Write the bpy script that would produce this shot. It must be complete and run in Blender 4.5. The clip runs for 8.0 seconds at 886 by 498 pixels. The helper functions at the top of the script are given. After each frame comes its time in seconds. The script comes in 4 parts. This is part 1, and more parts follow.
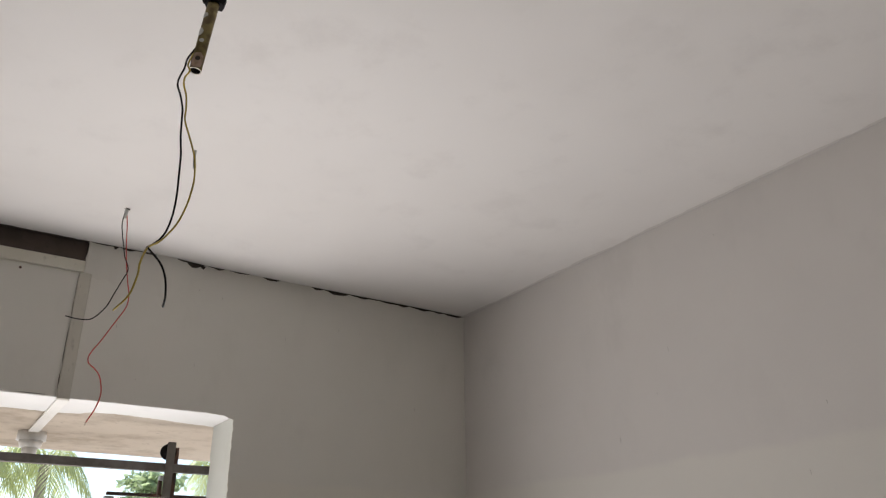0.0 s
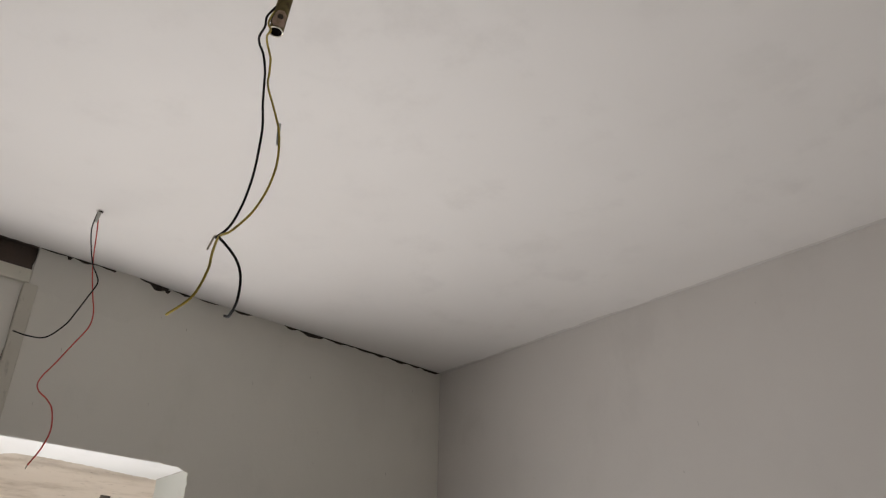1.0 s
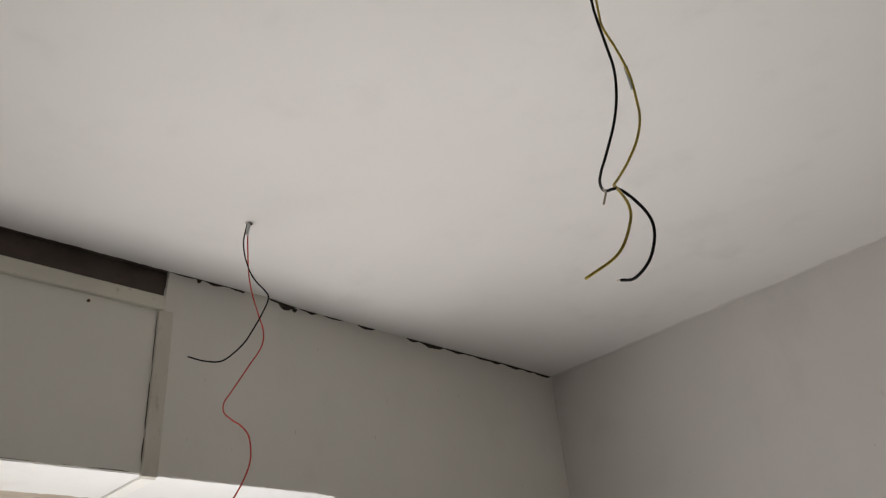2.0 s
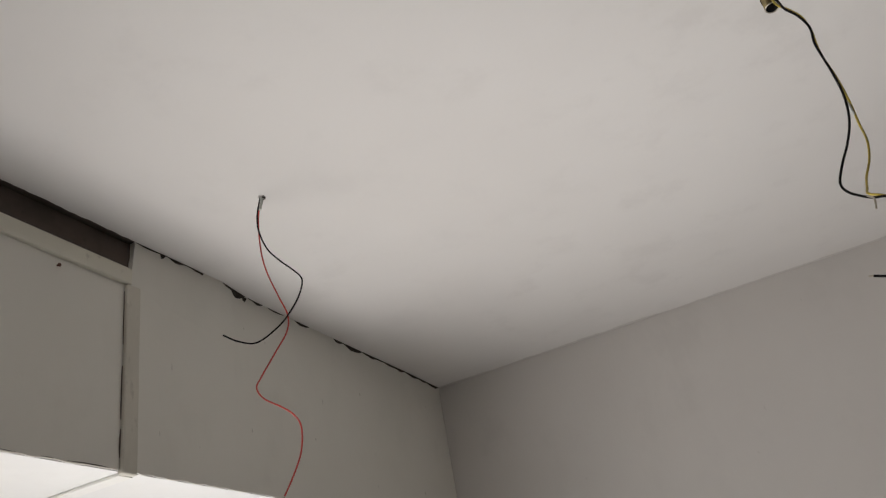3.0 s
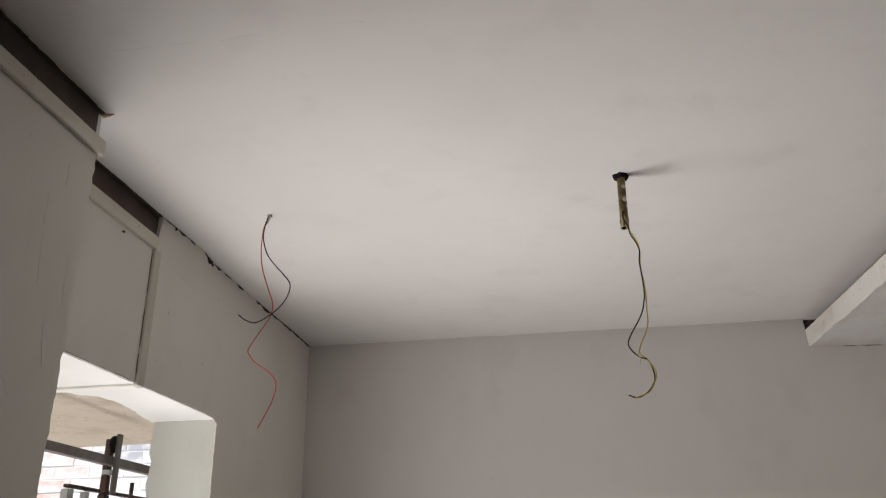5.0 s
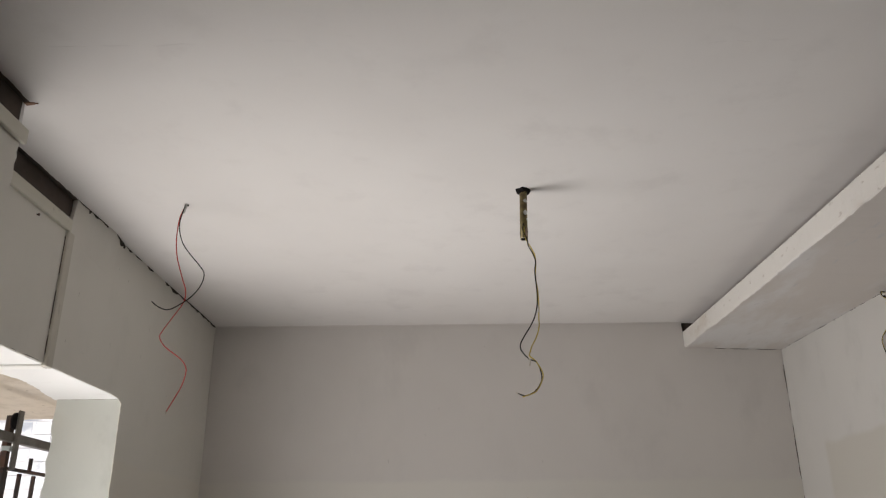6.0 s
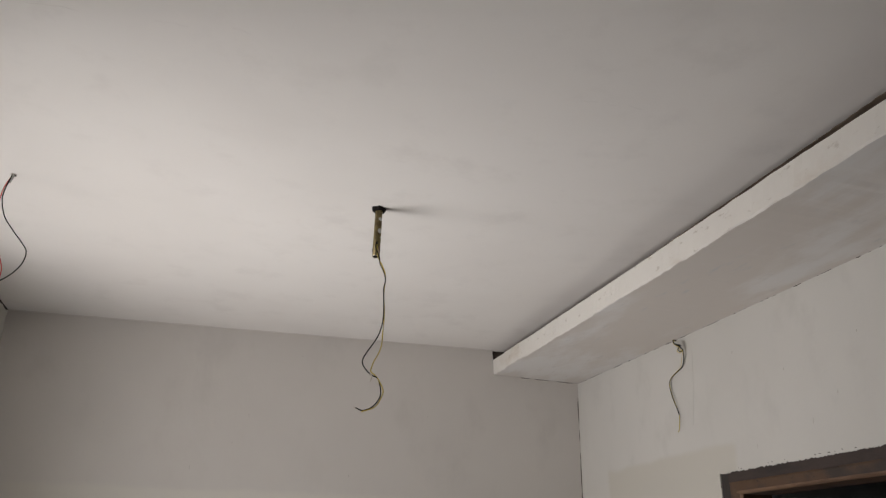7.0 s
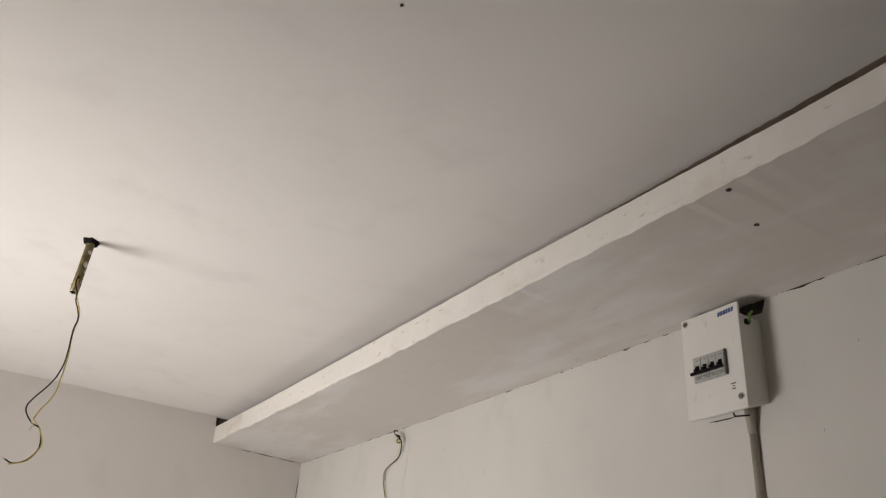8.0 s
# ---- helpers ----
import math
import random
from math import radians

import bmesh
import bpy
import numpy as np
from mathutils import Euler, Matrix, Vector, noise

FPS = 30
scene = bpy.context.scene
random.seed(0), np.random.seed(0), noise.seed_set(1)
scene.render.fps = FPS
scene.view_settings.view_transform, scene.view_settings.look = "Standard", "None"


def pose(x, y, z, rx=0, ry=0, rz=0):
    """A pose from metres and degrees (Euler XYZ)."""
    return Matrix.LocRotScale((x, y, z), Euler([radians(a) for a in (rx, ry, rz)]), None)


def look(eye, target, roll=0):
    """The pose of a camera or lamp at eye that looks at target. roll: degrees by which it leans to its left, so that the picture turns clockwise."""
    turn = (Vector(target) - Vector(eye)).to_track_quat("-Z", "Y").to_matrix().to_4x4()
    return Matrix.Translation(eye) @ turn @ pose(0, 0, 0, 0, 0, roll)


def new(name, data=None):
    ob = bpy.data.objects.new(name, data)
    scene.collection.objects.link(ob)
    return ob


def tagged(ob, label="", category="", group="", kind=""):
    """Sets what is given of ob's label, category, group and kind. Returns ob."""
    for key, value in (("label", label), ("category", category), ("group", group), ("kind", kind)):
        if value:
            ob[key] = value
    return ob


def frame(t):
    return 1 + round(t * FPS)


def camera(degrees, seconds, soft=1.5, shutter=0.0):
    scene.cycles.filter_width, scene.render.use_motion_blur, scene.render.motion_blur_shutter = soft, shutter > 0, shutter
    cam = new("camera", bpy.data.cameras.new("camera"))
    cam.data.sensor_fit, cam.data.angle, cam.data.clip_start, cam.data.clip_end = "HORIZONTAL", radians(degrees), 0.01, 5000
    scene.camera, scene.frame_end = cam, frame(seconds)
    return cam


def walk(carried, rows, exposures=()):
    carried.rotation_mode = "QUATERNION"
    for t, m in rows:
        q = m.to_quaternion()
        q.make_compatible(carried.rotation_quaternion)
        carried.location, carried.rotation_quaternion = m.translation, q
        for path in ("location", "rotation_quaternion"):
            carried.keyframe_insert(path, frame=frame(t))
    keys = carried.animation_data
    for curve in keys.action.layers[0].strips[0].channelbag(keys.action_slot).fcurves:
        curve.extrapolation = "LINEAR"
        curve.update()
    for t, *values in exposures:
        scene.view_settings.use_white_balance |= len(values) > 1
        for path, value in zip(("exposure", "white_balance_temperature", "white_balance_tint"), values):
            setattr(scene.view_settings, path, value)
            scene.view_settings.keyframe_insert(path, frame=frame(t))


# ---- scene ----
cam = camera(58.4, 8.0, 1.25)
PATH = [
    (0, (2.247, 0.101, 1.758), (0.702, 1.103, 2.54), -0.3),
    (0.3, (2.118, 0.099, 1.749), (0.587, 1.098, 2.561), 2.01),
    (0.5, (2.035, 0.075, 1.757), (0.55, 1.1, 2.619), 3.1),
    (0.8, (1.936, 0.029, 1.795), (0.557, 1.167, 2.691), 2.46),
    (1, (1.887, 0.003, 1.797), (0.551, 1.164, 2.728), 1.5),
    (1.2, (1.817, -0.052, 1.804), (0.507, 1.077, 2.808), 2.01),
    (1.3, (1.785, -0.082, 1.799), (0.485, 1.028, 2.837), 2.11),
    (1.5, (1.699, -0.129, 1.806), (0.4, 0.967, 2.86), 1.5),
    (1.8, (1.574, -0.19, 1.811), (0.305, 0.985, 2.816), -3.69),
    (2, (1.502, -0.239, 1.798), (0.252, 0.975, 2.78), -5.1),
    (2.2, (1.414, -0.309, 1.767), (0.25, 1.003, 2.727), -6.7),
    (3.3, (0.925, -0.64, 1.831), (0.403, 1.035, 2.792), -10.32),
    (3.5, (0.883, -0.678, 1.816), (0.448, 1.016, 2.786), -9.6),
    (3.8, (0.847, -0.817, 1.808), (0.579, 0.928, 2.749), -9.72),
    (4, (0.848, -0.966, 1.772), (0.649, 0.84, 2.607), -6.2),
    (4.2, (0.859, -1.12, 1.791), (0.649, 0.702, 2.587), -5.2),
    (5.3, (1.029, -1.394, 1.774), (0.763, 0.447, 2.509), 0.1),
    (5.5, (1.034, -1.438, 1.782), (0.783, 0.416, 2.489), 0.2),
    (5.7, (1.033, -1.468, 1.783), (0.825, 0.39, 2.495), 0.22),
    (6, (1, -1.49, 1.788), (0.962, 0.379, 2.498), -0.3),
    (6.3, (0.927, -1.507, 1.789), (1.046, 0.358, 2.501), -0.56),
    (6.5, (0.91, -1.506, 1.781), (1.145, 0.346, 2.5), -0.2),
    (6.8, (0.871, -1.51, 1.788), (1.273, 0.311, 2.511), 0.57),
    (7, (0.863, -1.508, 1.782), (1.325, 0.289, 2.527), 1),
    (7.2, (0.854, -1.513, 1.79), (1.357, 0.275, 2.533), 1.23),
    (7.5, (0.903, -1.521, 1.787), (1.536, 0.207, 2.572), 1.2),
    (7.7, (0.952, -1.529, 1.796), (1.68, 0.119, 2.664), 2.9),
    (7.8, (0.975, -1.528, 1.803), (1.769, 0.072, 2.705), 3.3),
    (8, (1.035, -1.515, 1.805), (1.928, 0.007, 2.745), 4.5),
]
walk(cam, [(t, look(eye, target, roll)) for t, eye, target, roll in PATH],
     [(0.0, 0.94, 6330, 11), (0.7, 0.90, 6380, 10), (1.5, 0.74, 6380, 10), (2.2, 0.77, 6360, 9), (3.5, 0.76, 6330, 9), (4.2, 0.82, 6350, 9), (5.3, 0.88, 6400, 10), (6.5, 0.91, 6400, 10), (7.1, 0.96, 6400, 10), (7.5, 1.01, 6450, 10), (8.0, 1.46, 6650, 10)])

# ---- world, sun, window light, exposure ----
SUN = Vector((-0.45, -0.48, 1.25)).normalized()          # towards the sun
world = bpy.data.worlds.new("world")
scene.world = world
world.use_nodes = True
wn = world.node_tree
sky = wn.nodes.new("ShaderNodeTexSky")
sky.sky_type = 'NISHITA'
sky.sun_disc = False
sky.sun_elevation = math.asin(SUN.z)
sky.sun_rotation = math.atan2(SUN.x, SUN.y)
wn.links.new(sky.outputs[0], wn.nodes["Background"].inputs[0])
wn.nodes["Background"].inputs[1].default_value = 0.15
sun = new("sun", bpy.data.lights.new("sun", 'SUN'))
sun.data.energy, sun.data.angle, sun.data.color = 4.2, radians(0.5), (1.0, 0.95, 0.88)
sun.matrix_world = look((0, 0, 20), Vector((0, 0, 20)) - SUN)
# daylight thrown up from the yard, in the lower part of the window opening
glow = new("window_daylight", bpy.data.lights.new("window_daylight", 'AREA'))
glow.data.shape, glow.data.size, glow.data.size_y = 'RECTANGLE', 0.80, 0.70
glow.data.spread = radians(112)
glow.data.energy, glow.data.color = 6.1, (1.0, 0.955, 0.93)
glow.matrix_world = look((-0.10, 0.38, 0.95), (0.90, 0.38 + 0.15, 0.95 + 1.12))

# ---- the room's measures ----
H = 2.647           # ceiling
YF = 1.645          # far wall
YB = -3.60          # back wall, behind the walk
XR = 2.287          # wall with the door
PX, PY = 0.122, -0.098   # the thicker wall beside the window: its face and its end
WIN_R, WIN_T, SILL = 0.838, 2.213, 0.45
WOUT = -0.195       # outer face of the window wall


# ---- materials ----
def mat(name, rough=0.8, metal=0.0):
    m = bpy.data.materials.new(name)
    m.use_nodes = True
    b = m.node_tree.nodes["Principled BSDF"]
    b.inputs["Roughness"].default_value = rough
    b.inputs["Metallic"].default_value = metal
    return m, m.node_tree, b


def node(nt, kind, **values):
    n = nt.nodes.new(kind)
    for key, value in values.items():
        n.inputs[key].default_value = value
    return n


def mix(nt, a, b, fac):
    """A colour mix; a, b: colours or sockets; fac: a socket or a number."""
    n = nt.nodes.new("ShaderNodeMix")
    n.data_type = 'RGBA'
    for key, value in ((6, a), (7, b), (0, fac)):
        if isinstance(value, (tuple, float, int)):
            n.inputs[key].default_value = (*value, 1) if isinstance(value, tuple) else value
        else:
            nt.links.new(value, n.inputs[key])
    return n.outputs[2]


def ramp(nt, socket, lo, hi):
    n = nt.nodes.new("ShaderNodeMapRange")
    n.interpolation_type = 'SMOOTHSTEP'
    n.inputs[1].default_value, n.inputs[2].default_value = lo, hi
    nt.links.new(socket, n.inputs[0])
    return n.outputs[0]


def noise_tex(nt, scale, detail=4.0, rough=0.55, stretch=(1, 1, 1)):
    co = nt.nodes.new("ShaderNodeTexCoord")
    mp = nt.nodes.new("ShaderNodeMapping")
    mp.inputs["Scale"].default_value = stretch
    nt.links.new(co.outputs["Object"], mp.inputs[0])
    n = node(nt, "ShaderNodeTexNoise", Scale=scale, Detail=detail, Roughness=rough)
    nt.links.new(mp.outputs[0], n.inputs["Vector"])
    return n.outputs[0]


def bump(nt, b, layers):
    """layers: (height socket, strength, metres)."""
    last = None
    for socket, strength, deep in layers:
        n = node(nt, "ShaderNodeBump", Strength=strength, Distance=deep)
        nt.links.new(socket, n.inputs["Height"])
        if last:
            nt.links.new(last, n.inputs["Normal"])
        last = n.outputs[0]
    nt.links.new(last, b.inputs["Normal"])


def paint(name, base, second, low=None, line=0.0, zone=None, rough=0.75, grain=1.0, specks=0.35):
    """Lime-washed plaster: mottled at two sizes, trowelled, with small scuffs. low: the colour under the uneven height line;
    zone: (from, to) along y, to which that coat keeps."""
    m, nt, b = mat(name, rough)
    big, mid, fine = noise_tex(nt, 1.3, 3), noise_tex(nt, 7.0, 5, 0.6, (1, 1, 0.6)), noise_tex(nt, 90.0, 3)
    col = mix(nt, base, second, ramp(nt, big, 0.35, 0.68))
    col = mix(nt, col, tuple(c * 0.975 for c in second), ramp(nt, mid, 0.5, 0.75))
    if low:
        co = nt.nodes.new("ShaderNodeTexCoord")
        sep = nt.nodes.new("ShaderNodeSeparateXYZ")
        nt.links.new(co.outputs["Object"], sep.inputs[0])
        wob = nt.nodes.new("ShaderNodeMath")
        wob.operation = 'MULTIPLY_ADD'
        wob.inputs[1].default_value = 0.04
        nt.links.new(noise_tex(nt, 6.0, 4), wob.inputs[0])
        nt.links.new(sep.outputs[2], wob.inputs[2])
        fac = ramp(nt, wob.outputs[0], line + 0.035, line + 0.010)
        if zone:
            for lo, hi in ((zone[0], zone[0] + 0.03), (zone[1], zone[1] - 0.04)):
                mul = nt.nodes.new("ShaderNodeMath")
                mul.operation = 'MULTIPLY'
                wy = nt.nodes.new("ShaderNodeMath")
                wy.operation = 'MULTIPLY_ADD'
                wy.inputs[1].default_value = 0.04
                nt.links.new(noise_tex(nt, 9.0, 3), wy.inputs[0])
                nt.links.new(sep.outputs[1], wy.inputs[2])
                nt.links.new(ramp(nt, wy.outputs[0], lo + 0.02, hi + 0.02), mul.inputs[0])
                nt.links.new(fac, mul.inputs[1])
                fac = mul.outputs[0]
        col = mix(nt, col, low, fac)
    # scuffs and pinholes, sparse
    vo = node(nt, "ShaderNodeTexVoronoi", Scale=5.0)
    co2 = nt.nodes.new("ShaderNodeTexCoord")
    mp2 = nt.nodes.new("ShaderNodeMapping")
    mp2.inputs["Scale"].default_value = (1.0, 1.0, 0.45)
    nt.links.new(co2.outputs["Object"], mp2.inputs[0])
    nt.links.new(mp2.outputs[0], vo.inputs["Vector"])
    dots = ramp(nt, vo.outputs["Distance"], 0.030, 0.012)
    gate = nt.nodes.new("ShaderNodeMath")
    gate.operation = 'MULTIPLY'
    nt.links.new(dots, gate.inputs[0])
    nt.links.new(ramp(nt, noise_tex(nt, 3.1, 2), 0.56, 0.62), gate.inputs[1])
    gate2 = nt.nodes.new("ShaderNodeMath")
    gate2.operation = 'MULTIPLY'
    gate2.inputs[1].default_value = specks
    nt.links.new(gate.outputs[0], gate2.inputs[0])
    col = mix(nt, col, (0.12, 0.105, 0.09), gate2.outputs[0])
    nt.links.new(col, b.inputs["Base Color"])
    b.inputs["Specular IOR Level"].default_value = 0.25
    bump(nt, b, [(big, 0.25 * grain, 0.02), (mid, 0.22 * grain, 0.006), (fine, 0.12 * grain, 0.001)])
    return m


def simple(name, base, second, scale, rough=0.6, metal=0.0, deep=0.001, stretch=(1, 1, 1), lo=0.4, hi=0.65, strength=0.3):
    m, nt, b = mat(name, rough, metal)
    n1, n2 = noise_tex(nt, scale, 5, 0.6, stretch), noise_tex(nt, scale * 7, 3, 0.5, stretch)
    col = mix(nt, base, second, ramp(nt, n1, lo, hi))
    col = mix(nt, col, tuple(c * 0.8 for c in second), ramp(nt, n2, 0.62, 0.8))
    nt.links.new(col, b.inputs["Base Color"])
    bump(nt, b, [(n1, strength, deep), (n2, strength * 0.6, deep * 0.5)])
    return m


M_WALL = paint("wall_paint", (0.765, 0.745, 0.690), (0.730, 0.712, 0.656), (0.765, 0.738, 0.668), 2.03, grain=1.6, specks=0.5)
# same paint as the window wall, toned down to offset the end wall's daylight
M_ENDWALL = paint("wall_paint_toned_down", (0.668, 0.637, 0.603), (0.637, 0.607, 0.575), (0.675, 0.648, 0.597), 2.03, grain=1.5, specks=0.5)
# door wall's coat is darkened to hold back the daylight that reaches it
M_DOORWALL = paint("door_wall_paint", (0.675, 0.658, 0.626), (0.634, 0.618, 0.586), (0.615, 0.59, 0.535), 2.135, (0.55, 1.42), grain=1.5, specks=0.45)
M_CEIL = paint("ceiling_paint", (0.788, 0.763, 0.736), (0.748, 0.721, 0.693), grain=0.6, specks=0.06)
M_JAMB = paint("jamb_paint", (0.68, 0.686, 0.64), (0.58, 0.59, 0.54), specks=0.3)
M_REVEAL = paint("reveal_paint", (0.81, 0.81, 0.80), (0.76, 0.755, 0.74), specks=0.2, grain=1.6)
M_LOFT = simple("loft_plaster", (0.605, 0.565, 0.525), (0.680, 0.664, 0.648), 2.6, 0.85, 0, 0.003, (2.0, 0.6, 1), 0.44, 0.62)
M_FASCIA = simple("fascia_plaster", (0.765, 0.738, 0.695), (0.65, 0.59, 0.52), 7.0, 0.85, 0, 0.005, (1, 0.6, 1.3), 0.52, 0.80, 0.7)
M_CEMENT = simple("raw_cement", (0.100, 0.077, 0.064), (0.072, 0.056, 0.046), 9.0, 0.95, 0, 0.004)
# brown that imitates shade in the slot between loft and ceiling
M_SLOTSHADE = simple("slot_shade_brown", (0.30, 0.235, 0.185), (0.22, 0.17, 0.135), 12.0, 0.95, 0, 0.003)
M_BACK = simple("dark_back_wall", (0.17, 0.15, 0.13), (0.13, 0.115, 0.10), 3.0, 0.9, 0, 0.003)
M_TORN = simple("torn_plaster", (0.26, 0.15, 0.10), (0.17, 0.11, 0.08), 60.0, 0.95)
M_CRACK = simple("crack_dirt", (0.046, 0.039, 0.033), (0.08, 0.067, 0.057), 60.0, 0.95)
M_PVC = simple("cream_plastic", (0.685, 0.66, 0.565), (0.645, 0.62, 0.53), 8.0, 0.5)
M_PVCWASHED = simple("washed_over_plastic", (0.60, 0.572, 0.50), (0.55, 0.522, 0.455), 10.0, 0.6, 0, 0.001, (1, 1, 0.4))
M_CONDUIT = simple("daubed_conduit", (0.36, 0.315, 0.265), (0.48, 0.43, 0.375), 12.0, 0.6)
M_HAIRPALE = simple("faint_hairline", (0.67, 0.64, 0.61), (0.61, 0.58, 0.55), 60.0, 0.9)
M_HAIR = simple("hairline", (0.50, 0.47, 0.44), (0.42, 0.39, 0.36), 60.0, 0.9)
M_WOODLIGHT = simple("bare_frame_wood", (0.21, 0.125, 0.075), (0.13, 0.075, 0.045), 6.0, 0.6, 0, 0.002, (3, 1, 3))
M_PVCWHITE = simple("white_plastic", (0.80, 0.79, 0.76), (0.76, 0.75, 0.71), 9.0, 0.4)
M_PORCELAIN = simple("lamp_holder_white", (0.78, 0.77, 0.75), (0.70, 0.69, 0.66), 20.0, 0.3)
M_SHADE = simple("sunshade_concrete", (0.58, 0.51, 0.43), (0.40, 0.335, 0.265), 7.0, 0.95, 0, 0.006, (1.0, 0.8, 1), 0.44, 0.72)
M_IRON = simple("rusted_iron", (0.058, 0.044, 0.038), (0.115, 0.056, 0.038), 25.0, 0.75, 0.3)
M_BAR = simple("galvanised_bar", (0.17, 0.155, 0.14), (0.12, 0.105, 0.09), 16.0, 0.6, 0.35)
M_PALEBAR = simple("pale_painted_bar", (0.42, 0.45, 0.45), (0.32, 0.31, 0.28), 18.0, 0.6, 0.1)
M_BLACK = simple("black_plastic", (0.008, 0.007, 0.007), (0.014, 0.012, 0.012), 40.0, 0.7)
M_ROD = simple("zinc_rod", (0.25, 0.20, 0.085), (0.12, 0.09, 0.045), 45.0, 0.42, 0.55, 0.0006)
M_RUST = simple("worn_steel", (0.36, 0.25, 0.19), (0.24, 0.17, 0.10), 90.0, 0.5, 0.3, 0.0005)
M_RIMGLINT = simple("rim_highlight", (0.62, 0.58, 0.50), (0.48, 0.42, 0.34), 90.0, 0.3, 0.6, 0.0003)
M_DAUB = simple("paint_daub", (0.62, 0.63, 0.60), (0.55, 0.55, 0.51), 80.0, 0.7)
M_WBLACK = simple("black_insulation", (0.006, 0.0055, 0.0055), (0.012, 0.011, 0.011), 60.0, 0.6)
M_WYELLOW = simple("yellow_insulation", (0.56, 0.42, 0.055), (0.40, 0.31, 0.06), 40.0, 0.45)
M_WRED = simple("red_insulation", (0.60, 0.075, 0.055), (0.48, 0.06, 0.05), 30.0, 0.45)
M_COPPER = simple("bare_strand", (0.55, 0.50, 0.42), (0.42, 0.35, 0.26), 90.0, 0.4, 0.5)
M_WOOD = simple("dark_frame_wood", (0.040, 0.033, 0.030), (0.066, 0.050, 0.042), 9.0, 0.75, 0, 0.004, (1.6, 1.6, 0.7), 0.42, 0.68, 0.6)
M_WOODBROWN = simple("stained_frame_wood", (0.105, 0.058, 0.033), (0.046, 0.031, 0.025), 11.0, 0.6, 0, 0.003, (1.6, 0.7, 1.4), 0.40, 0.66, 0.5)
M_WOODHEAD = simple("dark_head_wood", (0.058, 0.041, 0.036), (0.034, 0.026, 0.024), 9.0, 0.75, 0, 0.004, (1.6, 0.6, 2.2), 0.42, 0.68, 0.6)
for dull in (M_BLACK, M_WBLACK, M_CRACK):
    dull.node_tree.nodes["Principled BSDF"].inputs["Specular IOR Level"].default_value = 0.12
M_DOORLEAF = simple("door_leaf_wood", (0.085, 0.028, 0.022), (0.06, 0.022, 0.018), 5.0, 0.55, 0, 0.002, (4, 4, 0.6))
M_STEEL = simple("powder_coated_steel", (0.77, 0.755, 0.72), (0.74, 0.72, 0.68), 7.0, 0.38, 0.0, 0.0006)
M_BREAKER = simple("breaker_grey", (0.46, 0.46, 0.44), (0.40, 0.40, 0.385), 60.0, 0.45)
M_BLUE = simple("blue_print", (0.03, 0.07, 0.26), (0.025, 0.06, 0.22), 60.0, 0.5)
M_PRINT = simple("grey_print", (0.09, 0.09, 0.09), (0.12, 0.12, 0.12), 60.0, 0.6)
M_GREENWIRE = simple("green_insulation", (0.10, 0.24, 0.03), (0.16, 0.30, 0.05), 60.0, 0.45)
M_FLOOR = simple("bounce_toned_floor", (0.30, 0.235, 0.195), (0.245, 0.19, 0.155), 2.5, 0.8, 0, 0.002)
M_GROUND = simple("yard_ground", (0.42, 0.385, 0.33), (0.34, 0.31, 0.26), 0.5, 0.95, 0, 0.02)
M_DIM = simple("passage_paint", (0.62, 0.62, 0.62), (0.57, 0.57, 0.57), 3.0, 0.85)
M_MORTAR = simple("pale_mortar", (0.60, 0.56, 0.53), (0.52, 0.48, 0.46), 7.0, 0.95, 0, 0.004)
M_TRUNK = simple("palm_trunk", (0.30, 0.26, 0.21), (0.22, 0.19, 0.15), 4.0, 0.95, 0, 0.02, (1, 1, 5))


def leafy(name, a, b2):
    m, nt, b = mat(name, 0.5)
    g = nt.nodes.new("ShaderNodeNewGeometry")
    nt.links.new(mix(nt, a, b2, g.outputs["Random Per Island"]), b.inputs["Base Color"])
    b.inputs["Transmission Weight"].default_value = 0.0
    tr = node(nt, "ShaderNodeBsdfTranslucent", Color=(*[c * 1.3 for c in b2], 1))
    ms = node(nt, "ShaderNodeMixShader", Fac=0.5)
    out = nt.nodes["Material Output"]
    nt.links.new(b.outputs[0], ms.inputs[1])
    nt.links.new(tr.outputs[0], ms.inputs[2])
    nt.links.new(ms.outputs[0], out.inputs[0])
    return m


# leaf colours are paled to stand in for the glare outside
M_PALM = leafy("palm_leaf", (0.25, 0.30, 0.13), (0.37, 0.41, 0.19))
M_LEAF = leafy("broad_leaf", (0.24, 0.32, 0.17), (0.36, 0.43, 0.24))


def brick_paint():
    m, nt, b = mat("washed_brick", 0.9)
    info = nt.nodes.new("ShaderNodeObjectInfo")
    col = mix(nt, (0.50, 0.24, 0.18), (0.58, 0.40, 0.34), info.outputs["Random"])
    n1 = noise_tex(nt, 6.0, 5)
    col = mix(nt, col, (0.66, 0.62, 0.59), ramp(nt, n1, 0.36, 0.58))
    place = nt.nodes.new("ShaderNodeNewGeometry")
    n2 = node(nt, "ShaderNodeTexNoise", Scale=1.6, Detail=6.0, Roughness=0.65)
    nt.links.new(place.outputs["Position"], n2.inputs["Vector"])
    col = mix(nt, col, (0.64, 0.60, 0.575), ramp(nt, n2.outputs[0], 0.38, 0.54))
    col = mix(nt, col, (0.33, 0.33, 0.34), ramp(nt, n2.outputs[0], 0.60, 0.70))
    nt.links.new(col, b.inputs["Base Color"])
    bump(nt, b, [(n1, 0.5, 0.006)])
    return m


M_BRICK = brick_paint()


